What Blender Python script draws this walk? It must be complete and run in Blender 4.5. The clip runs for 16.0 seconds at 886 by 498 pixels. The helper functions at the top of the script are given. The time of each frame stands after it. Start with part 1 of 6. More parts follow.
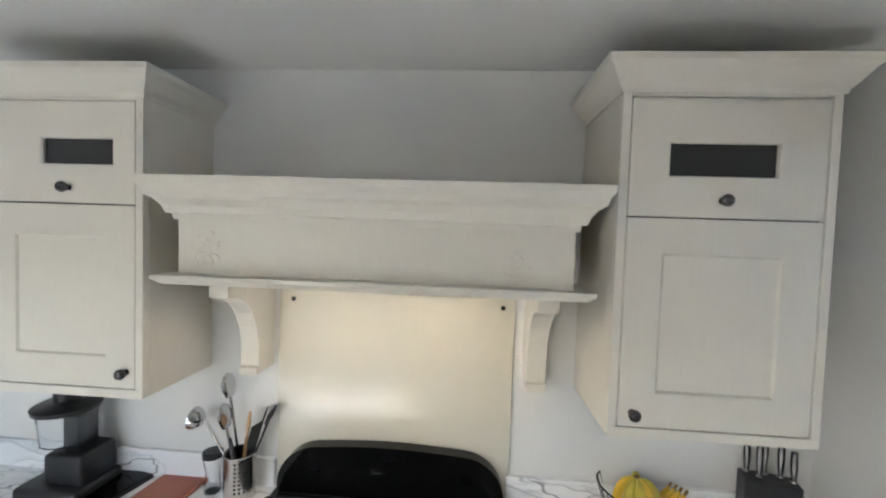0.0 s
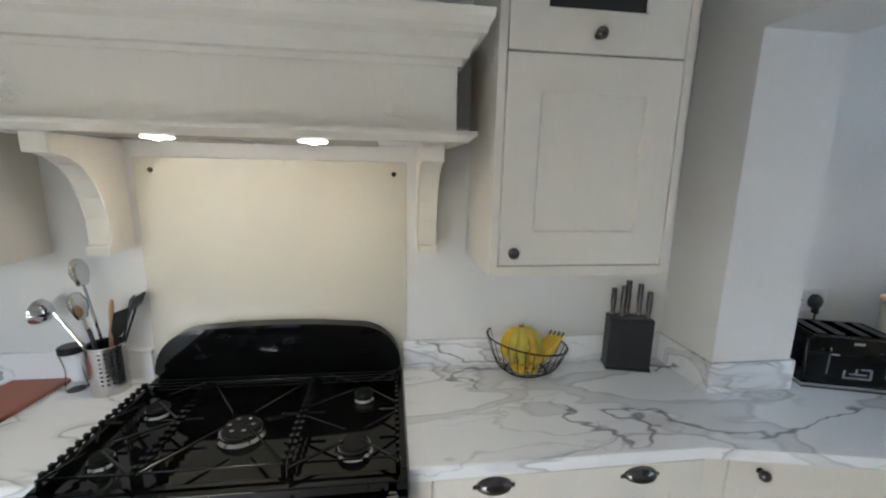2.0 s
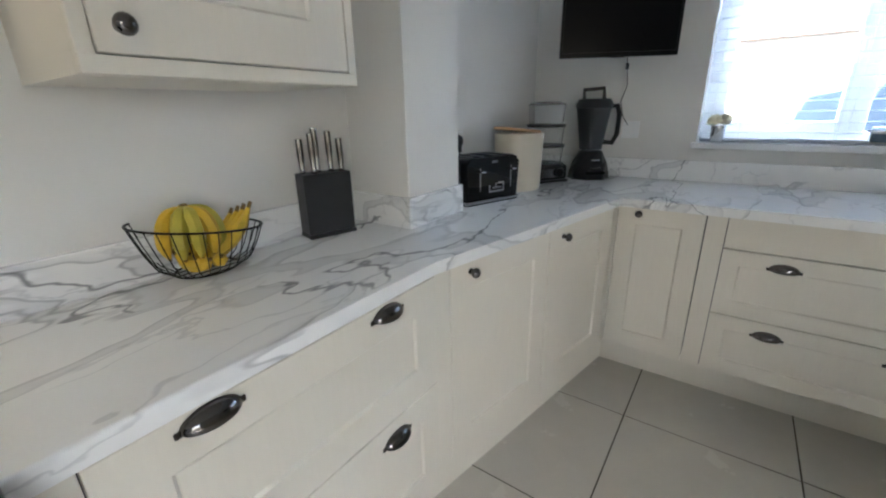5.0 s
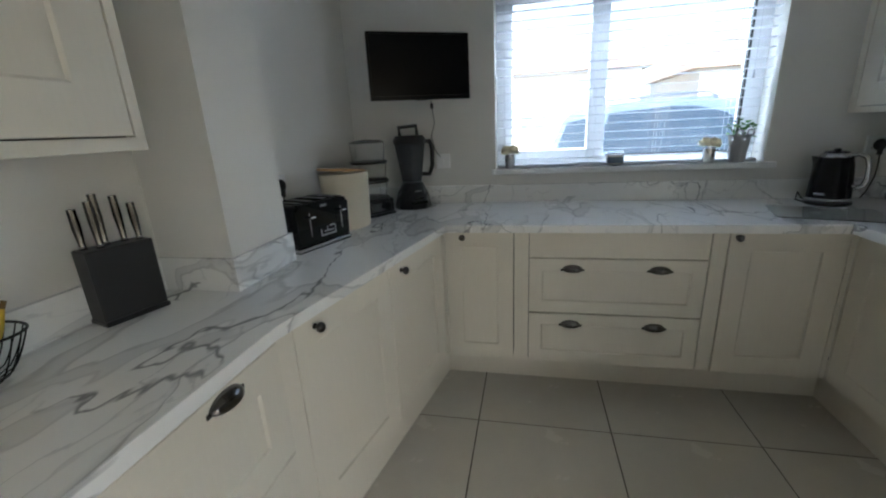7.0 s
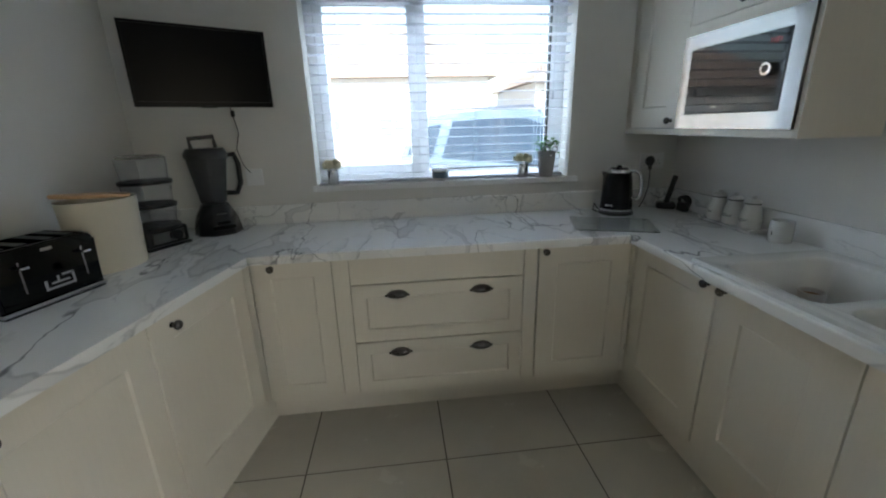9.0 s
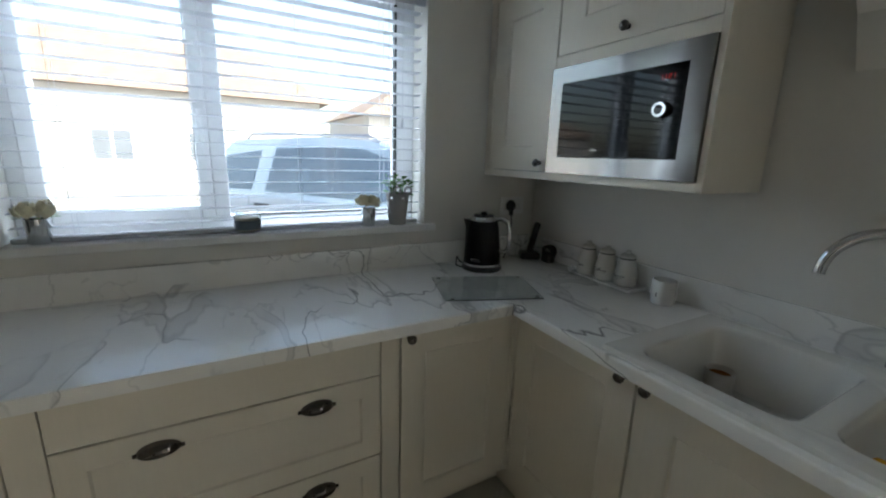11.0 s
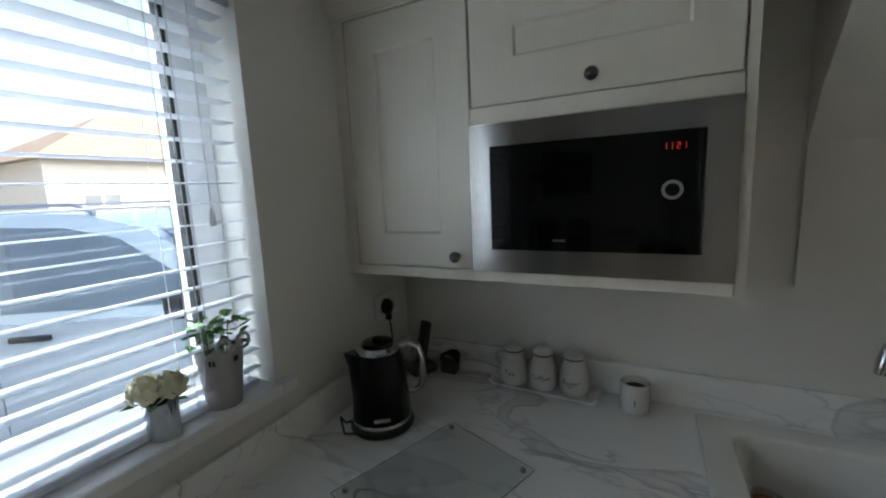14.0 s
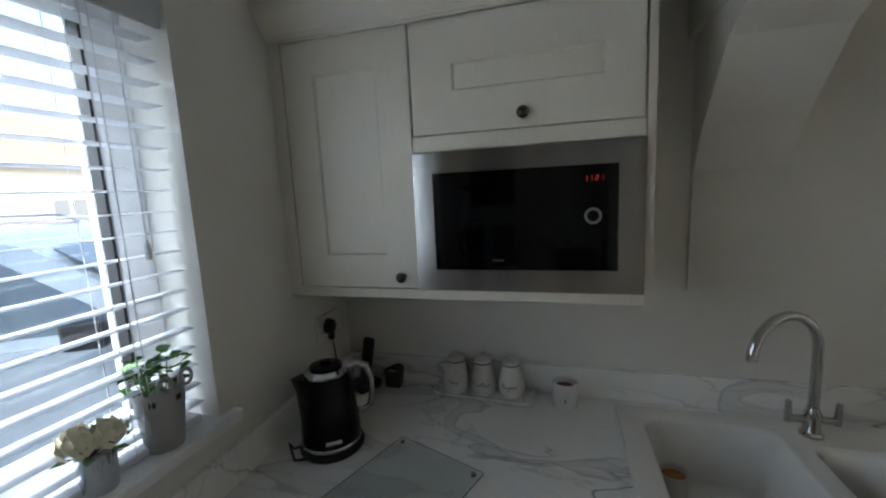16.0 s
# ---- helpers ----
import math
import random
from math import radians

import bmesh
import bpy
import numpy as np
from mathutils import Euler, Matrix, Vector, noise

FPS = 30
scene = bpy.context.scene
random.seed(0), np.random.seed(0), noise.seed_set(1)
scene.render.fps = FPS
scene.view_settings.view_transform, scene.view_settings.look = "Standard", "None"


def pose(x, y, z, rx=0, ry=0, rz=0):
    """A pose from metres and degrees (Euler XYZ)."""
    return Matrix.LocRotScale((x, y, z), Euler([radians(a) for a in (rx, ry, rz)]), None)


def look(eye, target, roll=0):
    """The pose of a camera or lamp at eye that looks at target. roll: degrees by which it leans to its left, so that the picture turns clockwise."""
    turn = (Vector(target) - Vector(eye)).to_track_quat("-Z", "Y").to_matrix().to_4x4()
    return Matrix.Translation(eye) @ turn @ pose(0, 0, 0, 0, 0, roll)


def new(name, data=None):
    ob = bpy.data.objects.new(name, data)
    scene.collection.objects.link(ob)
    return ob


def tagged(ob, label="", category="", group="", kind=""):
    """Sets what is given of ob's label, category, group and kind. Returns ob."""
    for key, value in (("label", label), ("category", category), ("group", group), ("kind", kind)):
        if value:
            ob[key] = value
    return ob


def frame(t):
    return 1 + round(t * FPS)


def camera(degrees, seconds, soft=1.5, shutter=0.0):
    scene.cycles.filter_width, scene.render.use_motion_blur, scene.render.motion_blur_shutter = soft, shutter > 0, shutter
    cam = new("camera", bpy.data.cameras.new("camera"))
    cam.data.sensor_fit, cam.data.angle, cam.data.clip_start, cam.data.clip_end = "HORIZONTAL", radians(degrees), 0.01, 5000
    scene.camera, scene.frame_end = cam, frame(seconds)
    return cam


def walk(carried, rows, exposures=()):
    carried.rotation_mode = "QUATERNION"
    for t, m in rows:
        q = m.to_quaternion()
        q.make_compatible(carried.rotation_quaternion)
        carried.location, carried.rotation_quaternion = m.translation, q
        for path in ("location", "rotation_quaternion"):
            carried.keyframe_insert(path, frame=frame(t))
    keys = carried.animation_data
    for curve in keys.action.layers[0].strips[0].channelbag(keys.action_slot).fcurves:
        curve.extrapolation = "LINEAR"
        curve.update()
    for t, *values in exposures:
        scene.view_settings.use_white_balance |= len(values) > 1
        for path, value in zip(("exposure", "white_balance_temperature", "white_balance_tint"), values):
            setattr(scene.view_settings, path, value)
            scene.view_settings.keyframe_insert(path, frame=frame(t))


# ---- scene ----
cam = camera(95.1, 16.0, soft=2.1)
PATH = [
    (0, (0.484, 0.51, 1.862), (0.34, 2.503, 1.782), 1.9),
    (0.5, (0.505, 0.508, 1.844), (0.426, 2.503, 1.716), 1.3),
    (1, (0.541, 0.524, 1.785), (0.549, 2.504, 1.509), 0.9),
    (1.5, (0.557, 0.529, 1.698), (0.688, 2.499, 1.381), -0.3),
    (2, (0.588, 0.536, 1.628), (0.841, 2.483, 1.246), 1.2),
    (2.5, (0.604, 0.554, 1.561), (0.989, 2.444, 1.033), 0.3),
    (3, (0.61, 0.629, 1.468), (1.207, 2.435, 0.851), 0.5),
    (3.5, (0.631, 0.706, 1.373), (1.456, 2.411, 0.731), 0.9),
    (4, (0.653, 0.754, 1.303), (1.754, 2.244, 0.549), -0.8),
    (4.2, (0.651, 0.764, 1.288), (1.862, 2.179, 0.56), -0.8),
    (6.3, (0.627, 0.851, 1.319), (2.427, 1.492, 0.729), -2.2),
    (6.5, (0.628, 0.832, 1.335), (2.455, 1.408, 0.76), -2.3),
    (7, (0.639, 0.797, 1.362), (2.513, 1.206, 0.794), -2.9),
    (7.5, (0.658, 0.748, 1.383), (2.563, 0.967, 0.814), -2.8),
    (8, (0.7, 0.712, 1.387), (2.608, 0.789, 0.793), -2.5),
    (8.5, (0.779, 0.633, 1.396), (2.691, 0.58, 0.81), -2.8),
    (9, (0.846, 0.562, 1.411), (2.747, 0.357, 0.827), -1.5),
    (9.5, (0.974, 0.534, 1.411), (2.836, 0.073, 0.844), -0.6),
    (9.7, (1.047, 0.529, 1.401), (2.883, -0.047, 0.854), -0.9),
    (11.8, (1.792, 0.37, 1.437), (3.255, -0.921, 0.998), -0.6),
    (12, (1.908, 0.422, 1.442), (3.254, -0.985, 0.985), -2.4),
    (12.5, (2.076, 0.392, 1.467), (3.281, -1.139, 1.015), -3.0),
    (13, (2.195, 0.309, 1.485), (3.268, -1.332, 1.093), -1.4),
    (13.5, (2.238, 0.27, 1.507), (3.157, -1.462, 1.116), -2.3),
    (14, (2.241, 0.269, 1.586), (3.141, -1.494, 1.299), -2.6),
    (14.5, (2.249, 0.281, 1.665), (3.123, -1.51, 1.492), -0.8),
    (15, (2.261, 0.298, 1.74), (3.081, -1.519, 1.584), -0.2),
    (15.5, (2.268, 0.315, 1.693), (3.001, -1.529, 1.439), -1.1),
    (16, (2.272, 0.332, 1.643), (2.831, -1.567, 1.357), -2.8),
]
walk(cam, [(t, look(eye, target, roll)) for t, eye, target, roll in PATH],
     exposures=[(0.0, 3.42, 5650, 10), (2.0, 3.2, 5550, 9), (3.5, 3.15, 5550, 10), (4.2, 3.3, 5600, 10), (6.5, 2.62, 5850, 6), (9.5, 2.4, 6050, 5), (12.0, 1.95, 6350, 5), (16.0, 2.0, 6400, 7)])

# ---- world and light ----
world = bpy.data.worlds.new("sky_world")
scene.world = world
world.use_nodes = True
wn = world.node_tree
sky = wn.nodes.new("ShaderNodeTexSky")
sky.sky_type = "NISHITA"
sky.sun_disc = False
SUN_DIR = Vector((0.62, 0.40, -0.80)).normalized()
sky.dust_density, sky.air_density = 4.0, 1.2
sky.sun_elevation = math.asin(-SUN_DIR.z)
sky.sun_rotation = math.atan2(-SUN_DIR.x, -SUN_DIR.y)
wn.links.new(sky.outputs[0], wn.nodes["Background"].inputs[0])
wn.nodes["Background"].inputs[1].default_value = 0.15
sun = new("sun", bpy.data.lights.new("sun", "SUN"))
sun.data.energy, sun.data.angle, sun.data.color = 2.8, radians(0.5), (1.0, 0.95, 0.88)
sun.matrix_world = look((0, 0, 8), Vector((0, 0, 8)) + SUN_DIR)

DAY_FILL, WINDOW_FILL = 0.42, 40.0

# ---- materials ----


def material(name, color=(0.8, 0.8, 0.8), rough=0.5, metal=0.0, coat=0.0, trans=0.0, ior=1.45, emit=None, power=0.0,
             vary=0.0, scale=8.0, bump=0.0, bump_scale=60.0, stretch=(1, 1, 1), rand=0.0, spec=0.5):
    m = bpy.data.materials.new(name)
    m.use_nodes = True
    nt = m.node_tree
    b = nt.nodes["Principled BSDF"]
    b.inputs["Base Color"].default_value = (*color, 1)
    b.inputs["Roughness"].default_value = rough
    b.inputs["Metallic"].default_value = metal
    b.inputs["Coat Weight"].default_value = coat
    b.inputs["Coat Roughness"].default_value = 0.08
    b.inputs["Transmission Weight"].default_value = trans
    b.inputs["IOR"].default_value = ior
    b.inputs["Specular IOR Level"].default_value = spec
    if emit:
        b.inputs["Emission Color"].default_value = (*emit, 1)
        b.inputs["Emission Strength"].default_value = power
    if vary or bump or rand:
        tc = nt.nodes.new("ShaderNodeTexCoord")
        mp = nt.nodes.new("ShaderNodeMapping")
        mp.inputs["Scale"].default_value = stretch
        nt.links.new(tc.outputs["Object"], mp.inputs["Vector"])
    if vary or rand:
        n1 = nt.nodes.new("ShaderNodeTexNoise")
        n1.inputs["Scale"].default_value = scale
        n1.inputs["Detail"].default_value = 6
        nt.links.new(mp.outputs[0], n1.inputs["Vector"])
        mr = nt.nodes.new("ShaderNodeMapRange")
        mr.inputs["From Min"].default_value, mr.inputs["From Max"].default_value = 0.3, 0.7
        mr.inputs["To Min"].default_value, mr.inputs["To Max"].default_value = 1 - vary, 1 + vary * 0.4
        nt.links.new(n1.outputs[0], mr.inputs["Value"])
        last = mr.outputs[0]
        if rand:
            oi = nt.nodes.new("ShaderNodeObjectInfo")
            mr2 = nt.nodes.new("ShaderNodeMapRange")
            mr2.inputs["To Min"].default_value, mr2.inputs["To Max"].default_value = 1 - rand, 1 + rand
            nt.links.new(oi.outputs["Random"], mr2.inputs["Value"])
            mu = nt.nodes.new("ShaderNodeMath")
            mu.operation = "MULTIPLY"
            nt.links.new(last, mu.inputs[0])
            nt.links.new(mr2.outputs[0], mu.inputs[1])
            last = mu.outputs[0]
        vm = nt.nodes.new("ShaderNodeVectorMath")
        vm.operation = "SCALE"
        vm.inputs[0].default_value = color
        nt.links.new(last, vm.inputs["Scale"])
        nt.links.new(vm.outputs[0], b.inputs["Base Color"])
        rr = nt.nodes.new("ShaderNodeMapRange")
        rr.inputs["To Min"].default_value, rr.inputs["To Max"].default_value = max(rough - 0.08, 0.02), min(rough + 0.08, 1)
        nt.links.new(n1.outputs[0], rr.inputs["Value"])
        nt.links.new(rr.outputs[0], b.inputs["Roughness"])
    if bump:
        n2 = nt.nodes.new("ShaderNodeTexNoise")
        n2.inputs["Scale"].default_value = bump_scale
        n2.inputs["Detail"].default_value = 4
        nt.links.new(mp.outputs[0], n2.inputs["Vector"])
        bp = nt.nodes.new("ShaderNodeBump")
        bp.inputs["Strength"].default_value = bump
        bp.inputs["Distance"].default_value = 0.002
        nt.links.new(n2.outputs[0], bp.inputs["Height"])
        nt.links.new(bp.outputs[0], b.inputs["Normal"])
    return m


def marble_material(name):
    """White laminate with broad grey bands and thin dark broken veins."""
    m = material(name, rough=0.14, spec=0.5)
    nt = m.node_tree
    N, L = nt.nodes.new, nt.links.new
    b = nt.nodes["Principled BSDF"]
    geo = N("ShaderNodeNewGeometry")
    mp = N("ShaderNodeMapping")
    mp.inputs["Rotation"].default_value = (0.0, 0.0, radians(38))
    mp.inputs["Scale"].default_value = (1.0, 2.6, 2.6)
    L(geo.outputs["Position"], mp.inputs["Vector"])
    warp = N("ShaderNodeTexNoise")
    warp.inputs["Scale"].default_value, warp.inputs["Detail"].default_value, warp.inputs["Roughness"].default_value = 1.5, 4, 0.45
    L(mp.outputs[0], warp.inputs["Vector"])
    sub = N("ShaderNodeVectorMath")
    sub.operation = "SUBTRACT"
    sub.inputs[1].default_value = (0.5, 0.5, 0.5)
    L(warp.outputs["Color"], sub.inputs[0])
    sc = N("ShaderNodeVectorMath")
    sc.operation = "SCALE"
    sc.inputs["Scale"].default_value = 0.40
    L(sub.outputs[0], sc.inputs[0])
    add = N("ShaderNodeVectorMath")
    L(mp.outputs[0], add.inputs[0])
    L(sc.outputs[0], add.inputs[1])

    def field(scale, detail, rough, offset, src=None):
        o = N("ShaderNodeVectorMath")
        o.inputs[1].default_value = offset
        L(src or add.outputs[0], o.inputs[0])
        n = N("ShaderNodeTexNoise")
        n.inputs["Scale"].default_value, n.inputs["Detail"].default_value, n.inputs["Roughness"].default_value = scale, detail, rough
        L(o.outputs[0], n.inputs["Vector"])
        return n.outputs[0]

    def line(value, centre, width):
        """1 where the value is near the centre, 0 a width away."""
        a = N("ShaderNodeMath")
        a.operation = "SUBTRACT"
        L(value, a.inputs[0])
        a.inputs[1].default_value = centre
        b_ = N("ShaderNodeMath")
        b_.operation = "ABSOLUTE"
        L(a.outputs[0], b_.inputs[0])
        return ramp(b_.outputs[0], 0.0, width, 1.0, 0.0)

    def ramp(value, lo, hi, a=0.0, c=1.0):
        r = N("ShaderNodeMapRange")
        r.interpolation_type = "SMOOTHSTEP"
        r.inputs["From Min"].default_value, r.inputs["From Max"].default_value = lo, hi
        r.inputs["To Min"].default_value, r.inputs["To Max"].default_value = a, c
        L(value, r.inputs["Value"])
        return r.outputs[0]

    def mask(scale, lo, hi, offset):
        return ramp(field(scale, 3, 0.5, offset, mp.outputs[0]), lo, hi)

    def mul(a, c, k=None):
        x = N("ShaderNodeMath")
        x.operation = "MULTIPLY"
        L(a, x.inputs[0])
        if c is None:
            x.inputs[1].default_value = k
        else:
            L(c, x.inputs[1])
        return x.outputs[0]

    def mix(fac, c0, c1):
        x = N("ShaderNodeMix")
        x.data_type = "RGBA"
        L(fac, x.inputs[0])
        if isinstance(c0, tuple):
            x.inputs[6].default_value = c0
        else:
            L(c0, x.inputs[6])
        x.inputs[7].default_value = c1
        return x.outputs[2]

    v1, v2, v3, v4 = field(0.85, 4, 0.42, (3.1, 0.2, 0)), field(1.15, 4, 0.45, (8.3, 4.2, 1)), field(2.2, 5, 0.50, (1.3, 7.2, 4)), field(0.75, 5, 0.46, (5.5, 2.7, 9))
    c = mix(mul(mask(1.4, 0.45, 0.75, (7, 1, 2)), None, 0.35), (0.86, 0.855, 0.84, 1), (0.74, 0.745, 0.74, 1))
    # broad grey bands with a thin darker line on either side
    m1, m2 = mask(1.1, 0.36, 0.48, (0, 5, 1)), mask(1.3, 0.41, 0.52, (5, 2, 8))
    band1 = mul(ramp(v1, 0.500, 0.506), ramp(v1, 0.526, 0.548, 1.0, 0.0))
    c = mix(mul(mul(band1, m1), None, 0.32), c, (0.47, 0.475, 0.475, 1))
    c = mix(mul(mul(line(v1, 0.500, 0.008), m1), None, 0.40), c, (0.20, 0.20, 0.21, 1))
    c = mix(mul(mul(line(v1, 0.537, 0.007), m1), None, 0.28), c, (0.30, 0.30, 0.31, 1))
    band2 = mul(ramp(v2, 0.478, 0.498), ramp(v2, 0.502, 0.507, 1.0, 0.0))
    c = mix(mul(mul(band2, m2), None, 0.28), c, (0.50, 0.505, 0.51, 1))
    c = mix(mul(mul(line(v2, 0.504, 0.007), m2), None, 0.43), c, (0.17, 0.17, 0.18, 1))
    # crisp broken cracks and a faint net of small veins
    c = mix(mul(mul(line(v4, 0.500, 0.0045), mask(1.6, 0.42, 0.51, (2, 9, 4))), None, 0.72), c, (0.09, 0.09, 0.10, 1))
    c = mix(mul(mul(line(v3, 0.500, 0.014), mask(1.8, 0.44, 0.56, (3, 3, 3))), None, 0.40), c, (0.42, 0.42, 0.43, 1))
    L(c, b.inputs["Base Color"])
    return m


M_wall = material("wall_paint", (0.73, 0.715, 0.68), 0.75, vary=0.03, scale=2.5, bump=0.12, bump_scale=180)
M_ceiling = material("ceiling_paint", (0.74, 0.73, 0.70), 0.85, vary=0.03, scale=2, bump=0.1, bump_scale=120)
M_cab = material("cream_painted_woodgrain", (0.715, 0.67, 0.58), 0.36, vary=0.02, scale=14, stretch=(9, 9, 0.8), bump=0.05, bump_scale=30)
M_cabin = material("cabinet_interior", (0.10, 0.09, 0.075), 0.7)
# dark colour stands for the shade in the gaps behind doors
M_gapshade = material("painted_joint_shade", (0.12, 0.11, 0.10), 0.8)
M_trim = material("white_gloss_paint", (0.80, 0.80, 0.80), 0.3)
M_upvc = material("white_upvc", (0.82, 0.83, 0.85), 0.28, vary=0.01, scale=5)
M_gasket = material("black_rubber_gasket", (0.02, 0.02, 0.022), 0.6)
M_slat = material("white_blind_slat", (0.62, 0.63, 0.66), 0.35, vary=0.02, scale=10)
_nt = M_slat.node_tree
_tl, _mx = _nt.nodes.new("ShaderNodeBsdfTranslucent"), _nt.nodes.new("ShaderNodeMixShader")
_tl.inputs["Color"].default_value = (0.80, 0.83, 0.90, 1)
_mx.inputs[0].default_value = 0.14
_nt.links.new(_nt.nodes["Principled BSDF"].outputs[0], _mx.inputs[1])
_nt.links.new(_tl.outputs[0], _mx.inputs[2])
_nt.links.new(_mx.outputs[0], _nt.nodes["Material Output"].inputs["Surface"])
M_marble = marble_material("marble_effect_laminate")
M_tile = material("beige_porcelain_tile", (0.60, 0.565, 0.49), 0.25, vary=0.05, scale=6, rand=0.02, bump=0.03, bump_scale=40)
M_grout = material("brown_grout", (0.11, 0.095, 0.08), 0.9, vary=0.2, scale=30)
M_chrome = material("polished_chrome", (0.58, 0.58, 0.59), 0.08, metal=1.0)
M_blackchrome = material("black_nickel", (0.13, 0.12, 0.115), 0.13, metal=1.0)
M_steel = material("brushed_steel", (0.32, 0.315, 0.31), 0.18, metal=1.0)
_b = M_steel.node_tree.nodes["Principled BSDF"]
_b.inputs["Anisotropic"].default_value = 0.92
_c = M_steel.node_tree.nodes.new("ShaderNodeCombineXYZ")
_c.inputs[2].default_value = 1.0
M_steel.node_tree.links.new(_c.outputs[0], _b.inputs["Tangent"])
M_enamel = material("black_enamel", (0.004, 0.004, 0.004), 0.04, spec=0.40)
M_iron = material("matt_cast_iron", (0.006, 0.006, 0.006), 0.45, bump=0.3, bump_scale=150, spec=0.25)
M_support = material("enamelled_cast_iron", (0.008, 0.008, 0.008), 0.22, spec=0.5, bump=0.15, bump_scale=90)
M_glass = material("window_glass", (1, 1, 1), 0.0, trans=1.0, ior=1.45)
M_smoke = material("dark_cabinet_glass", (0.03, 0.03, 0.03), 0.06)
M_splash = material("cream_backpainted_glass", (0.62, 0.58, 0.475), 0.13, coat=0.6)
M_mwglass = material("black_oven_glass", (0.003, 0.003, 0.004), 0.05, spec=0.3)
M_blackplastic = material("black_plastic", (0.012, 0.012, 0.013), 0.35)
M_screen = material("television_screen", (0.003, 0.003, 0.004), 0.3, spec=0.12)
M_extractor = material("dull_brushed_steel", (0.42, 0.39, 0.35), 0.5, metal=0.4, vary=0.05, scale=20)
M_lamp = material("warm_downlight", (1, 1, 1), 0.5, emit=(1.0, 0.80, 0.55), power=2.2)
M_bulb = material("warm_bulb", (1, 1, 1), 0.5, emit=(1.0, 0.80, 0.55), power=45.0)
M_red = material("red_led", (0.1, 0, 0), 0.5, emit=(1.0, 0.03, 0.01), power=0.06)
M_green = material("green_led", (0, 0.1, 0), 0.5, emit=(0.06, 1.0, 0.05), power=0.10)
M_white_ceramic = material("white_ceramic", (0.74, 0.73, 0.71), 0.12, coat=0.3)

# ---- mesh helpers ----


def mesh_object(name, bm, mat, smooth=False):
    bmesh.ops.recalc_face_normals(bm, faces=bm.faces)
    me = bpy.data.meshes.new(name)
    bm.to_mesh(me)
    bm.free()
    if mat:
        me.materials.append(mat)
    if smooth:
        me.polygons.foreach_set("use_smooth", [True] * len(me.polygons))
        me.set_sharp_from_angle(angle=radians(38))
    return new(name, me)


def part(name, bm, mat, parent, label="", smooth=False):
    ob = mesh_object(name, bm, mat, smooth)
    ob.parent = parent
    return tagged(ob, label)


def single(name, bm, mat, label, category="", kind="", group="", smooth=False, m=None):
    ob = mesh_object(name, bm, mat, smooth)
    if m is not None:
        ob.matrix_world = m
    return tagged(ob, label, category, group, kind)


def thing(name, label, category, m, group="", kind=""):
    ob = new(name)
    ob.empty_display_size = 0.05
    ob.matrix_world = m
    return tagged(ob, label, category, group, kind)


def box(bm, x0, x1, y0, y1, z0, z1, bevel=0.0, seg=2):
    c = ((x0 + x1) / 2, (y0 + y1) / 2, (z0 + z1) / 2)
    r = bmesh.ops.create_cube(bm, size=1.0, matrix=Matrix.LocRotScale(c, None, (abs(x1 - x0), abs(y1 - y0), abs(z1 - z0))))
    if bevel:
        edges = list({e for v in r["verts"] for e in v.link_edges})
        bmesh.ops.bevel(bm, geom=edges, offset=bevel, segments=seg, profile=0.5, affect="EDGES")
    return bm


def boxes(rows, bevel=0.0, seg=1):
    bm = bmesh.new()
    for r in rows:
        box(bm, *r, bevel=bevel, seg=seg)
    return bm


def prism(bm, pts, z0, z1):
    """A flat outline in x and y, drawn up from z0 to z1."""
    lo = [bm.verts.new((x, y, z0)) for x, y in pts]
    hi = [bm.verts.new((x, y, z1)) for x, y in pts]
    bm.faces.new(lo)
    bm.faces.new(hi)
    for i in range(len(pts)):
        j = (i + 1) % len(pts)
        bm.faces.new((lo[i], lo[j], hi[j], hi[i]))
    return bm


def prism_x(bm, pts, x0, x1):
    """A flat outline in y and z, drawn along x."""
    lo = [bm.verts.new((x0, y, z)) for y, z in pts]
    hi = [bm.verts.new((x1, y, z)) for y, z in pts]
    bm.faces.new(lo)
    bm.faces.new(hi)
    for i in range(len(pts)):
        j = (i + 1) % len(pts)
        bm.faces.new((lo[i], lo[j], hi[j], hi[i]))
    return bm


def prism_y(bm, pts, y0, y1):
    """A flat outline in x and z, drawn along y."""
    lo = [bm.verts.new((x, y0, z)) for x, z in pts]
    hi = [bm.verts.new((x, y1, z)) for x, z in pts]
    bm.faces.new(lo)
    bm.faces.new(hi)
    for i in range(len(pts)):
        j = (i + 1) % len(pts)
        bm.faces.new((lo[i], lo[j], hi[j], hi[i]))
    return bm


def lathe(bm, profile, seg=24, m=None):
    """A profile of (radius, height) turned round z."""
    rings = []
    for r, z in profile:
        if r < 1e-6:
            rings.append([bm.verts.new((0, 0, z))])
        else:
            rings.append([bm.verts.new((r * math.cos(2 * math.pi * i / seg), r * math.sin(2 * math.pi * i / seg), z)) for i in range(seg)])
    for a, b in zip(rings, rings[1:]):
        for i in range(seg):
            j = (i + 1) % seg
            vs = [a[i % len(a)], a[j % len(a)], b[j % len(b)], b[i % len(b)]]
            u = []
            for v in vs:
                if v not in u:
                    u.append(v)
            if len(u) > 2:
                bm.faces.new(u)
    for ring in (rings[0], rings[-1]):
        if len(ring) > 2:
            bm.faces.new(ring)
    if m is not None:
        bmesh.ops.transform(bm, matrix=m, verts=[v for ring in rings for v in ring])
    return bm


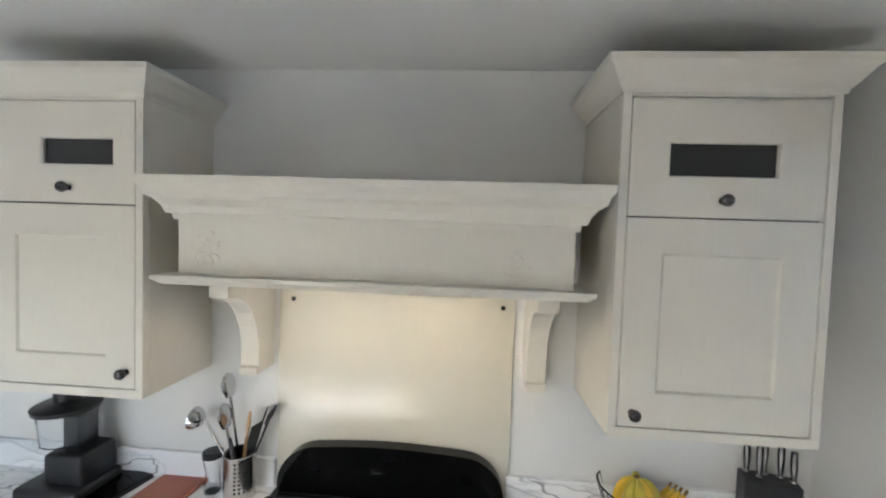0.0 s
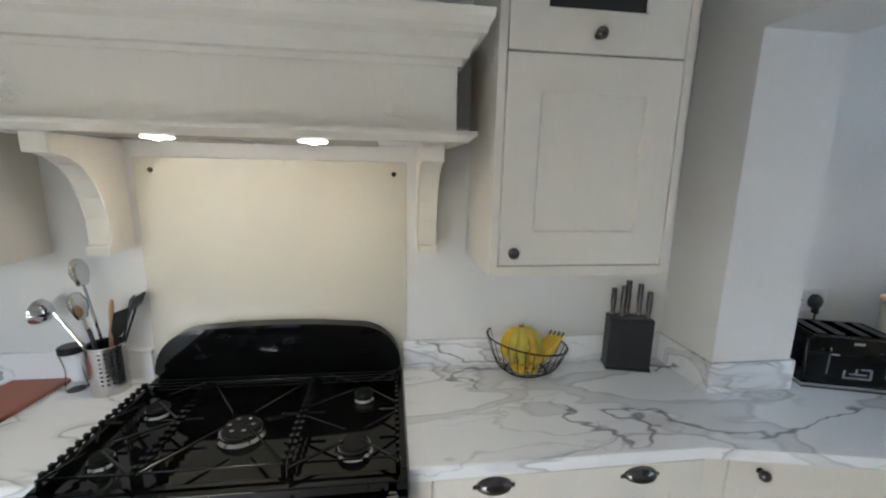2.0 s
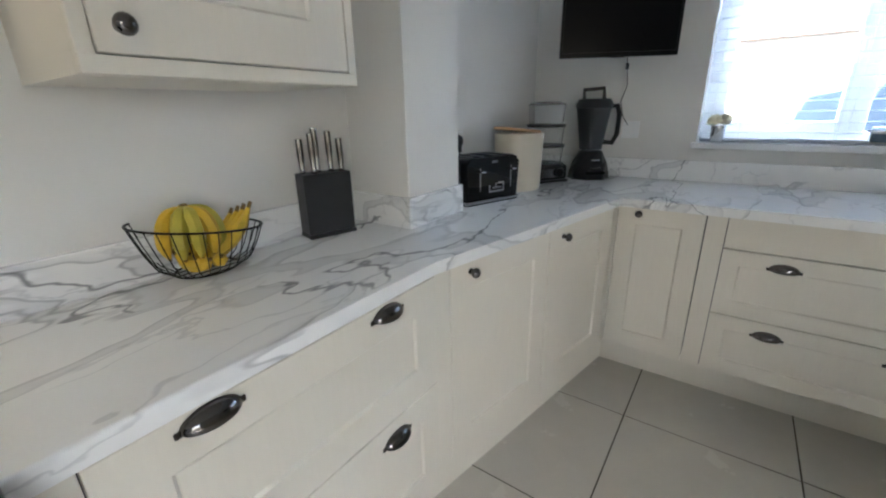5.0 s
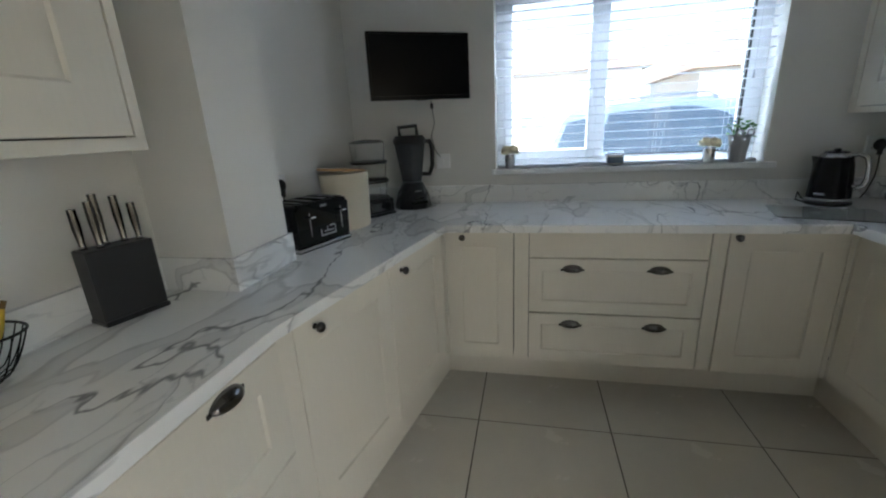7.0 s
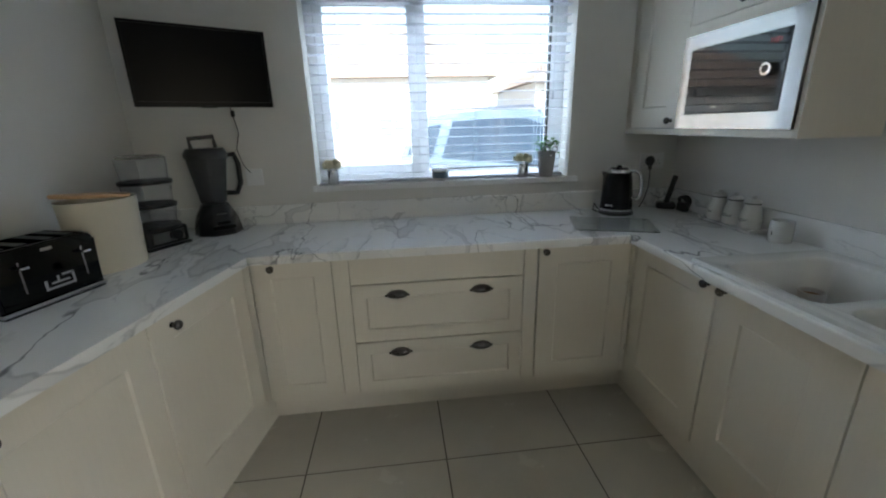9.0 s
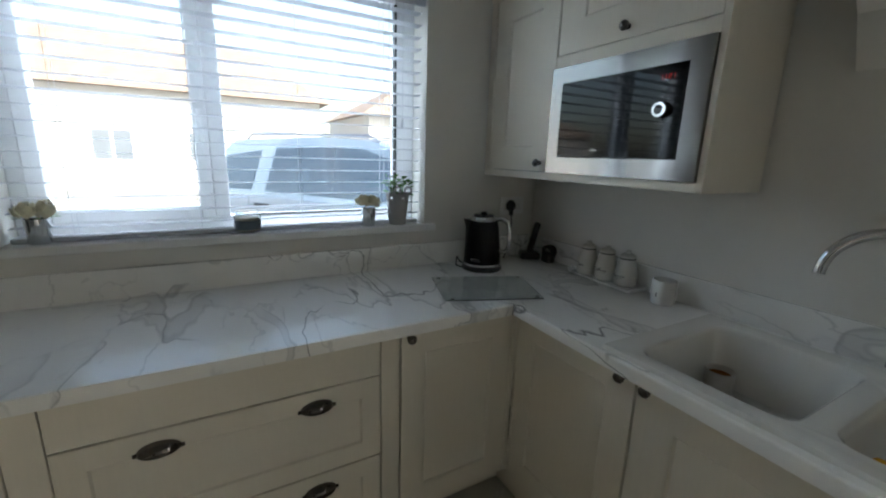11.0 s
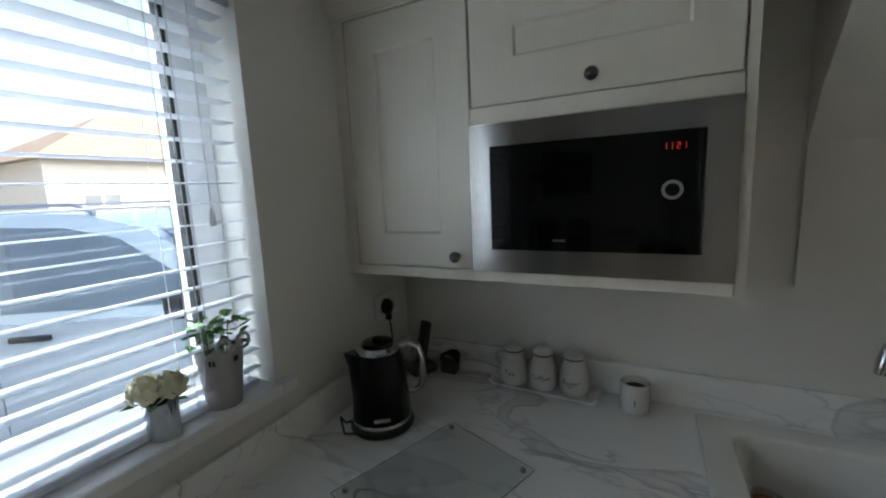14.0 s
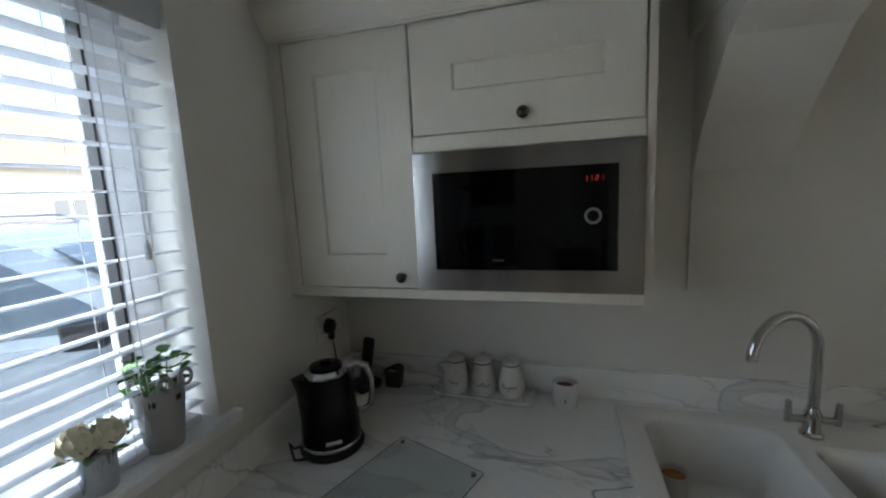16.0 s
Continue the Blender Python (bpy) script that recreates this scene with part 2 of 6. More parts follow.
def tube(bm, pts, r, seg=8, closed=False):
    """A round bar along points; r may be one radius or one for each point."""
    pts = [Vector(p) for p in pts]
    n = len(pts)
    rings = []
    normal = None
    for i, p in enumerate(pts):
        if closed:
            d = (pts[(i + 1) % n] - pts[i - 1]).normalized()
        else:
            d = (pts[min(i + 1, n - 1)] - pts[max(i - 1, 0)]).normalized()
        if normal is None:
            normal = d.orthogonal().normalized()
        normal = (normal - d * normal.dot(d)).normalized()
        side = d.cross(normal)
        rad = r[i] if isinstance(r, (list, tuple)) else r
        rings.append([bm.verts.new(p + rad * (math.cos(2 * math.pi * k / seg) * normal + math.sin(2 * math.pi * k / seg) * side)) for k in range(seg)])
    pairs = list(zip(rings, rings[1:] + rings[:1] if closed else rings[1:]))
    for a, b in pairs:
        for k in range(seg):
            bm.faces.new((a[k], a[(k + 1) % seg], b[(k + 1) % seg], b[k]))
    if not closed:
        bm.faces.new(rings[0])
        bm.faces.new(rings[-1])
    return bm


def arc(cx, cz, r, a0, a1, n):
    return [(cx + r * math.cos(radians(a0 + (a1 - a0) * i / n)), cz + r * math.sin(radians(a0 + (a1 - a0) * i / n))) for i in range(n + 1)]


def moulding(bm, path, profile):
    """A profile of (outward, height), swept with mitres along an open path in x and y; outward is to the right of the way."""
    rings = []
    n = len(path)
    for i, p in enumerate(path):
        p = Vector(p)
        ds = []
        if i > 0:
            ds.append((p - Vector(path[i - 1])).normalized())
        if i < n - 1:
            ds.append((Vector(path[i + 1]) - p).normalized())
        ns = [Vector((d.y, -d.x)) for d in ds]
        if len(ns) == 2:
            m = (ns[0] + ns[1])
            m = m / max(m.dot(ns[0]), 1e-6)
        else:
            m = ns[0]
        rings.append([bm.verts.new((p.x + o * m.x, p.y + o * m.y, z)) for o, z in profile])
    k = len(profile)
    for a, b in zip(rings, rings[1:]):
        for j in range(k):
            bm.faces.new((a[j], a[(j + 1) % k], b[(j + 1) % k], b[j]))
    bm.faces.new(rings[0])
    bm.faces.new(rings[-1])
    return bm


def panel_door(x0, x1, z0, z1, rail=0.085, depth=0.006, t=0.021, slab=False, hole=None, bottom=None):
    """A framed door with a sunk panel; it faces -y, its face at y = 0."""
    bm = bmesh.new()
    loops = [(0, t), (0, 0.0015), (0.0015, 0)]
    if not slab:
        loops += [(rail, 0), (rail + 0.006, depth)]
    rings = []
    for n, (ins, y) in enumerate(loops):
        a, b, c, d = x0 + ins, x1 - ins, z0 + ins, z1 - ins
        if hole and n >= 3:
            a, b, c, d = hole[0] + (ins - rail), hole[1] - (ins - rail), hole[2] + (ins - rail), hole[3] - (ins - rail)
        rings.append([bm.verts.new(v) for v in ((a, y, c), (b, y, c), (b, y, d), (a, y, d))])
    for a, b in zip(rings, rings[1:]):
        for i in range(4):
            j = (i + 1) % 4
            bm.faces.new((a[i], a[j], b[j], b[i]))
    bm.faces.new(rings[0])
    bm.faces.new(rings[-1])
    return bm


def knob(parent, x, z, y=0.0):
    bm = bmesh.new()
    prof = [(0.0, 0.034), (0.007, 0.0335), (0.0125, 0.030), (0.0158, 0.024), (0.0150, 0.018), (0.0105, 0.014), (0.0062, 0.011),
            (0.0058, 0.004), (0.0095, 0.002), (0.0095, 0.0)]
    lathe(bm, prof, 16, Matrix.Translation((x, y, z)) @ Matrix.Rotation(radians(90), 4, "X"))
    return part("knob", bm, M_blackchrome, parent, "black nickel round knob", smooth=True)


def cup_handle(parent, x, z, y=0.0):
    bm = bmesh.new()
    a, h, d = 0.047, 0.020, 0.026
    for s in (1.0, 0.92):
        grid = []
        for i in range(15):
            u = math.pi * i / 14
            grid.append([bm.verts.new((x + s * a * math.cos(u), y - 0.001 - s * d * math.sin(u) * math.sin(v), z - 0.006 + s * (h * 1.25) * math.sin(u) * math.cos(v)))
                         for v in [radians(108) * k / 7 for k in range(8)]])
        for p, q in zip(grid, grid[1:]):
            for k in range(7):
                bm.faces.new((p[k], p[k + 1], q[k + 1], q[k]))
    box(bm, x - 0.054, x - 0.040, y - 0.004, y, z - 0.013, z - 0.001, bevel=0.002)
    box(bm, x + 0.040, x + 0.054, y - 0.004, y, z - 0.013, z - 0.001, bevel=0.002)
    return part("handle", bm, M_blackchrome, parent, "black nickel cup handle", smooth=True)


# ---- shell of the room ----
CEIL, WT = 2.415, 0.925
EW = 3.085
WY0, WY1, WZ0, WZ1 = -0.405, 0.988, 1.09, 2.10


def structure(name, rows, mat, label):
    return single(name, boxes(rows), mat, label, kind="structure")


structure("wall_north", [(-2.3, 1.63, 1.91, 2.11, -0.02, CEIL), (1.92, EW + 0.28, 1.86, 2.11, -0.02, CEIL)], M_wall, "plain off-white plastered wall behind the cooker")
structure("wall_pier", [(1.63, 1.92, 1.65, 2.11, -0.02, CEIL)], M_wall, "off-white plastered pier between the two parts of the kitchen")
structure("wall_east", [(EW, EW + 0.28, -1.25, WY0, -0.02, CEIL), (EW, EW + 0.28, WY1, 1.86, -0.02, CEIL),
                        (EW, EW + 0.28, WY0, WY1, -0.02, WZ0), (EW, EW + 0.28, WY0, WY1, WZ1, CEIL)], M_wall, "off-white plastered wall with the kitchen window")
PX0, PX1, PZ = -1.95, -0.35, 2.08
structure("wall_south", [(-2.3, PX0, -1.25, -1.05, -0.02, CEIL), (PX1, EW, -1.25, -1.05, -0.02, CEIL), (PX0, PX1, -1.25, -1.05, PZ, CEIL)], M_wall, "off-white plastered wall behind the sink")
structure("wall_west", [(-2.5, -2.3, -1.25, 2.11, -0.02, CEIL)], M_wall, "plain off-white plastered wall")
structure("ceiling", [(-2.5, EW + 0.28, -1.25, 2.11, CEIL, CEIL + 0.15)], M_ceiling, "plain white plastered ceiling")
bm = boxes([(1.63, 1.92, -1.05, 1.65, 2.04, CEIL)])
single("ceiling_beam", bm, M_wall, "plastered downstand beam across the kitchen", kind="structure")
bm = bmesh.new()
prism_x(bm, [(-1.05, 1.30), (-1.038, 1.30), (-1.030, 1.66), (-0.96, 1.78), (-0.80, 1.96), (-0.62, 2.04), (-1.05, 2.04)], 1.665, 1.90)
single("wall_corbel", bm, M_wall, "plastered haunch under the beam", kind="structure")

# added garden door behind the walker, unseen; soft fill lamp in it as sky
fill_lamp = new("added_day_fill", bpy.data.lights.new("added_day_fill", "AREA"))
fill_lamp.data.shape, fill_lamp.data.size, fill_lamp.data.size_y, fill_lamp.data.energy, fill_lamp.data.color = "RECTANGLE", 1.5, 1.95, DAY_FILL, (0.86, 0.94, 1.0)
fill_lamp.matrix_world = look((-1.15, -1.16, 1.05), (-1.15, 1.0, 1.05))
gd = thing("added_door_1", "white plastic door frame added unseen around the fill lamp", "door", pose(-1.15, -1.20, 0), kind="structure")
part("frame", boxes([(-0.80, -0.73, -0.03, 0.03, 0, PZ), (0.73, 0.80, -0.03, 0.03, 0, PZ), (-0.73, 0.73, -0.03, 0.03, PZ - 0.07, PZ), (-0.73, 0.73, -0.03, 0.03, 0, 0.08), (-0.04, 0.04, -0.03, 0.03, 0.08, PZ - 0.07)], bevel=0.003), M_upvc, gd)

# added unseen lamp above and outside the glass; boosts the kitchen window's sky light
wl = new("window_sky_fill", bpy.data.lights.new("window_sky_fill", "AREA"))
wl.data.shape, wl.data.size, wl.data.size_y, wl.data.energy, wl.data.color = "RECTANGLE", 1.5, 0.8, WINDOW_FILL, (0.80, 0.90, 1.0)
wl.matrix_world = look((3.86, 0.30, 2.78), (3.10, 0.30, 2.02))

# ---- camera stays above the floor: slab with grout, tiles come last ----
floor = single("floor", boxes([(-2.5, EW + 0.28, -1.25, 2.11, -0.15, -0.003)]), M_grout, "beige porcelain tiled kitchen floor", kind="structure")


# ---- worktops ----
def worktop(name, outline, front, z0=WT - 0.038, z1=WT):
    """front: pairs of outline indices that are exposed edges."""
    bm = bmesh.new()
    prism(bm, outline, z0, z1)
    bm.verts.ensure_lookup_table()
    n = len(outline)
    pick = []
    for i, j in front:
        a, b = bm.verts[n + i], bm.verts[n + j]
        for e in a.link_edges:
            if e.other_vert(a) is b:
                pick.append(e)
    bmesh.ops.bevel(bm, geom=pick, offset=0.006, segments=3, profile=0.5, affect="EDGES")
    return bm


SX0, SX1, SY0, SY1 = 1.092, 2.097, -0.985, -0.480
bm = worktop("w", [(0.628, 1.388), (1.42, 1.394), (2.472, 1.182), (2.472, -0.455), (EW, -0.455), (EW, 1.86), (1.92, 1.86), (1.92, 1.65), (1.63, 1.65), (1.63, 1.91), (0.628, 1.91)],
             [(0, 1), (1, 2), (2, 3)])
for o, fr in (([(SX1, -1.05), (EW, -1.05), (EW, -0.455), (2.472, -0.455), (SX1, -0.448)], [(3, 4)]),
              ([(SX0, SY1), (SX1, SY1), (SX1, -0.448), (SX0, -0.430)], [(2, 3)]),
              ([(SX0, -1.05), (SX1, -1.05), (SX1, SY0), (SX0, SY0)], []),
              ([(0.10, -1.05), (SX0, -1.05), (SX0, -0.430), (0.10, -0.42)], [(2, 3)])):
    tmp = worktop("w", o, fr)
    me = bpy.data.meshes.new("worktop_piece")
    tmp.to_mesh(me)
    tmp.free()
    bm.from_mesh(me)
    bpy.data.meshes.remove(me)
single("worktop", bm, M_marble, "white marble-effect laminate worktop with grey veins", "worktop", smooth=False)
single("worktop", worktop("w", [(-1.4, 1.42), (-0.192, 1.42), (-0.192, 1.91), (-1.4, 1.91)], [(0, 1)]), M_marble,
       "short white marble-effect laminate worktop beside the cooker", "worktop")
U = 0.102
for k, (rows, lab) in enumerate((
        ([(0.628, 1.614, 1.892, 1.91, WT, WT + U), (1.614, 1.63, 1.634, 1.91, WT, WT + U), (1.63, 1.928, 1.634, 1.65, WT, WT + U),
          (1.92, 1.928, 1.65, 1.86, WT, WT + U), (1.928, EW - 0.018, 1.842, 1.86, WT, WT + U)], "north"),
        ([(EW - 0.018, EW, -1.032, 1.86, WT, WT + U)], "east"),
        ([(0.10, EW - 0.018, -1.05, -1.032, WT, WT + U)], "south"),
        ([(-1.4, -0.20, 1.892, 1.91, WT, WT + U)], "cooker"))):
    for row in rows:
        single("worktop_upstand", boxes([row], bevel=0.0015), M_marble, "marble-effect laminate upstand along the foot of the wall", "upstand", group="worktop upstands")


# ---- base cabinets ----
ZT = WT - 0.04


def base_unit(label, m, x0, x1, fronts, knobs=(), cups=(), group="base cabinets", stiles=(), depth=0.5, top=None):
    """fronts: (x0, x1, z0, z1, rail, name). Local frame: faces -y, face at y = 0."""
    t = thing("base_cabinet", label, "kitchen cabinet", m, group)
    # carcass painted dark, as the shade seen through the door gaps
    part("body", boxes([(x0 + 0.002, x1 - 0.002, 0.0225, depth, 0.206, top or ZT)]), M_gapshade, t, "carcass painted dark as shade behind the doors")
    made = []
    for a, b, c, d, rail, nm in fronts:
        made.append(part(nm, panel_door(a + 0.0015, b - 0.0015, c + 0.0015, d - 0.0015, rail=rail, slab=rail <= 0), M_cab, t))
    for a, b in stiles:
        part("stile", boxes([(a, b, 0, 0.0225, 0.205, ZT)], bevel=0.001), M_cab, t)
    for i, x, z in knobs:
        knob(made[i], x, z)
    for i, x, z in cups:
        cup_handle(made[i], x, z)
    return t


# drawers beside the cooker
mN = pose(0, 1.393, 0)
base_unit("cream two-drawer base cabinet with black cup handles, beside the cooker", mN, 0.685, 1.42,
          [(0.685, 1.418, 0.56, ZT, 0.085, "drawer"), (0.685, 1.418, 0.205, 0.56, 0.075, "drawer")],
          cups=[(0, 0.84, 0.864), (0, 1.232, 0.862), (1, 0.84, 0.508), (1, 1.236, 0.508)], stiles=[(0.630, 0.6835)], depth=0.45)
ANG = math.degrees(math.atan2(1.18 - 1.40, 2.485 - 1.42))
mN2 = pose(1.42, 1.416, 0, 0, 0, ANG)
base_unit("cream double-door base cabinet with black round knobs, under the toaster", mN2, 0.0, 1.065,
          [(0.078, 0.572, 0.205, ZT, 0.085, "door"), (0.574, 1.062, 0.205, ZT, 0.085, "door")],
          knobs=[(0, 0.160, 0.846), (1, 0.662, 0.841)], stiles=[(0.002, 0.076)], depth=0.30)
# under the window: local x runs from north to south
mE = pose(2.515, 0, 0, 0, 0, -90)
base_unit("cream single-door base cabinet with black round knob, in the corner", mE, -1.195, -0.862,
          [(-1.195, -0.862, 0.205, ZT, 0.075, "door")], knobs=[(0, -1.107, 0.857)], stiles=[(-1.235, -1.197)], depth=0.5)
base_unit("cream drawer base cabinet with black cup handles, under the window", mE, -0.86, 0.048,
          [(-0.79, -0.018, 0.755, ZT, 0, "drawer_front"), (-0.79, -0.018, 0.474, 0.753, 0.06, "drawer"), (-0.79, -0.018, 0.205, 0.472, 0.06, "drawer")],
          cups=[(1, -0.59, 0.705), (1, -0.212, 0.705), (2, -0.59, 0.42), (2, -0.212, 0.42)], stiles=[(-0.86, -0.7915), (-0.0165, 0.046)], depth=0.5)
base_unit("cream single-door base cabinet with black round knob, in the far corner", mE, 0.05, 0.488,
          [(0.05, 0.488, 0.205, ZT, 0.085, "door")], knobs=[(0, 0.078, 0.861)], stiles=[(0.490, 0.508)], depth=0.5)
# under the sink: local x runs from east to west
mS = pose(0, -0.508, 0, 0, 0, 180)
base_unit("cream base cabinet door with black round knob, beside the sink", mS, -2.525, -2.022,
          [(-2.505, -2.024, 0.205, ZT, 0.085, "door")], knobs=[(0, -2.062, 0.855)], stiles=[(-2.514, -2.507)], depth=0.5, top=0.70)
base_unit("cream sink base cabinet with black round knob, under the sink", mS, -2.020, -1.558,
          [(-2.020, -1.558, 0.205, ZT, 0.11, "door")], knobs=[(0, -1.986, 0.855)], depth=0.5, top=0.70)
for a in (-1.556, -1.066, -0.576):
    base_unit("cream base cabinet door with sunk panel, beyond the sink", mS, a, a + 0.488, [(a, a + 0.488, 0.205, ZT, 0.11, "door")], depth=0.5, top=0.70)
base_unit("cream base cabinet on the other side of the cooker", pose(0, 1.44, 0), -1.40, -0.20,
          [(-1.40, -0.836, 0.205, ZT, 0.085, "door"), (-0.834, -0.20, 0.205, ZT, 0.085, "door")], depth=0.45)
# plinths
bm = bmesh.new()
prism(bm, [(0.635, 1.490), (1.44, 1.480), (2.683, 1.238), (2.683, -0.600), (0.12, -0.600), (0.12, -0.620), (2.703, -0.620), (2.703, 1.258), (1.44, 1.500), (0.635, 1.510)], 0.0, 0.204)
single("plinth", bm, M_cab, "cream plinth board under the base cabinets", "plinth")
single("plinth", boxes([(-1.4, -0.20, 1.50, 1.52, 0, 0.204)]), M_cab, "short cream plinth board beside the cooker", "plinth")


# ---- wall cabinets ----
CORNICE = [(0.0, 0.0), (0.006, 0.0), (0.010, 0.014), (0.022, 0.030), (0.046, 0.070), (0.060, 0.085), (0.062, 0.105), (0.0, 0.105)]


def cornice(z, path, k=1.0, h=1.0):
    bm = bmesh.new()
    moulding(bm, path, [(o * k, z + dz * h) for o, dz in CORNICE])
    return bm


def wall_cupboard(label, m, w, z0, zs, z1, back, cut):
    """A tall cupboard with a solid door below and a small glazed door above. Local: x from 0 to w, face at y = 0."""
    t = thing("wall_cupboard", label, "wall cabinet", m, "wall cupboards beside the hood")
    f = 0.022
    for nm, row in (("side_panel", (0, 0.018, 0.0225, back, z0, z1)), ("side_panel", (w - 0.018, w, 0.0225, back, z0, z1)), ("bottom_panel", (0.018, w - 0.018, 0.03, back, z0, z0 + 0.02)),
                    ("shelf", (0.018, w - 0.018, 0.06, back, zs - 0.01, zs + 0.01)), ("back_panel", (0.018, w - 0.018, back - 0.01, back, z0 + 0.02, z1))):
        part(nm, boxes([row]), M_cab, t)
    part("face_frame", boxes([(0, w, -0.001, 0.022, z0, z0 + 0.026), (0, f, -0.001, 0.022, z0 + 0.026, z1), (w - f, w, -0.001, 0.022, z0 + 0.026, z1),
                              (f, w - f, -0.001, 0.022, z1 - 0.012, z1)], bevel=0.001), M_cab, t)
    # dark strips paint in the shade behind the door edges
    part("painted_gap_shade", boxes([(f, w - f, 0.023, 0.026, z0 + 0.026, z0 + 0.034), (f - 0.002, f + 0.01, 0.023, 0.026, z0 + 0.03, z1 - 0.012), (w - f - 0.01, w - f + 0.002, 0.023, 0.026, z0 + 0.03, z1 - 0.012),
                             (f, w - f, 0.023, 0.026, zs - 0.01, zs + 0.01), (f, w - f, 0.023, 0.026, z1 - 0.02, z1 - 0.012)]), M_gapshade, t, "dark strips painted as shade behind the door edges")
    d1 = part("door", panel_door(f + 0.003, w - f - 0.003, z0 + 0.029, zs - 0.002, rail=0.09), M_cab, t)
    gx0, gx1, gz0, gz1 = cut
    bm = bmesh.new()
    rings = []
    for (a, b, c, d), y in (((f + 0.003, w - f - 0.003, zs + 0.002, z1 - 0.015), 0.021), ((f + 0.003, w - f - 0.003, zs + 0.002, z1 - 0.015), 0.001), ((f + 0.004, w - f - 0.004, zs + 0.003, z1 - 0.016), 0.0),
                            ((gx0 - 0.003, gx1 + 0.003, gz0 - 0.003, gz1 + 0.003), 0.0), ((gx0, gx1, gz0, gz1), 0.004), ((gx0, gx1, gz0, gz1), 0.021)):
        rings.append([bm.verts.new(v) for v in ((a, y, c), (b, y, c), (b, y, d), (a, y, d))])
    rings.append(rings[0])
    for a, b in zip(rings, rings[1:]):
        for i in range(4):
            bm.faces.new((a[i], a[(i + 1) % 4], b[(i + 1) % 4], b[i]))
    d2 = part("glazed_door", bm, M_cab, t)
    part("pane", boxes([(gx0, gx1, 0.012, 0.016, gz0, gz1)]), M_smoke, d2, "dark leaded glass pane")
    part("cornice", cornice(z1 - 0.004, [(0, back), (0, 0), (w, 0), (w, back)], 0.85, 0.75), M_cab, t)
    part("top_board", boxes([(0.0, w, 0.0, back, z1 + 0.06, z1 + 0.07)]), M_cab, t)
    return t, d1, d2


t, d1, d2 = wall_cupboard("cream wall cupboard with a small dark pane, between hood and pier", pose(0.848, 1.57, 0), 0.518, 1.350, 1.919, 2.232, 0.34,
                          (0.123, 0.381, 2.024, 2.106))
knob(d1, 0.060, 1.416)
knob(d2, 0.252, 1.964)
t, d1, d2 = wall_cupboard("cream wall cupboard with a small dark pane, over the juicer", pose(-0.965, 1.60, 0), 0.512, 1.350, 1.911, 2.218, 0.31,
                          (0.200, 0.418, 2.025, 2.098))
knob(d1, 0.462, 1.428)
knob(d2, 0.285, 1.957)

# microwave wall unit, facing north: local x = -world x
mU = pose(0, -0.729, 0, 0, 0, 180)
t = thing("wall_cabinet", "cream wall cabinet housing the built-in microwave, over the kettle", "wall cabinet", mU)
for nm, row in (("cupboard_body", (-3.085, -2.66, 0.022, 0.305, 1.345, 2.09)), ("microwave_shelf", (-2.66, -2.078, 0.022, 0.305, 1.345, 1.362)), ("flap_body", (-2.66, -2.078, 0.022, 0.305, 1.772, 2.09)),
                ("back_panel", (-2.66, -2.078, 0.301, 0.321, 1.362, 1.772)), ("end_panel", (-2.078, -2.060, -0.004, 0.305, 1.340, 2.09))):
    part(nm, boxes([row]), M_cab, t)
part("face_frame", boxes([(-3.085, -2.080, -0.002, 0.0215, 1.340, 1.368), (-3.085, -3.045, -0.002, 0.0215, 1.368, 2.08), (-3.085, -2.080, -0.002, 0.0215, 2.079, 2.09),
                          (-2.655, -2.080, -0.002, 0.0215, 1.746, 1.787)], bevel=0.001), M_cab, t)
# thin dark strips put the shade of the door joints into colour
part("painted_gap_shade", boxes([(-3.045, -2.080, 0.0216, 0.0218, 1.368, 1.377), (-3.045, -3.03, 0.0216, 0.0218, 1.37, 2.079), (-2.665, -2.645, 0.0216, 0.0218, 1.77, 2.079),
                         (-3.045, -2.080, 0.0216, 0.0218, 2.07, 2.079), (-2.655, -2.080, 0.0216, 0.0218, 1.787, 1.795), (-2.091, -2.080, 0.0216, 0.0218, 1.787, 2.079),
                         (-2.665, -2.655, 0.0216, 0.0218, 1.37, 2.079)]), M_gapshade, t, "dark strips painted as shade behind the door edges")
d1 = part("door", panel_door(-3.042, -2.658, 1.371, 2.076, rail=0.095), M_cab, t)
knob(d1, -2.705, 1.405)
d2 = part("flap_door", panel_door(-2.652, -2.083, 1.790, 2.076, rail=0.10, hole=(-2.54, -2.17, 1.895, 1.965)), M_cab, t)
knob(d2, -2.359, 1.823)
part("cornice", cornice(2.086, [(-3.085, 0), (-2.062, 0), (-2.062, 0.305)], 1.0, 0.9), M_cab, t)
part("top_board", boxes([(-3.085, -2.062, 0.0, 0.305, 2.155, 2.165)]), M_cab, t)

t = thing("microwave", "built-in stainless steel microwave with black glass door", "microwave", mU)
part("casing", boxes([(-2.63, -2.09, 0.0, 0.28, 1.385, 1.740)]), M_blackplastic, t)
part("trim_frame", boxes([(-2.655, -2.601, -0.014, 0.0, 1.370, 1.743), (-2.139, -2.080, -0.014, 0.0, 1.370, 1.743),
                          (-2.601, -2.139, -0.014, 0.0, 1.370, 1.428), (-2.601, -2.139, -0.014, 0.0, 1.688, 1.743)]), M_steel, t, "brushed steel trim frame")
dr = part("door", boxes([(-2.601, -2.139, -0.017, 0.0, 1.428, 1.688)], bevel=0.003), M_mwglass, t, "black glass door")
bm = bmesh.new()
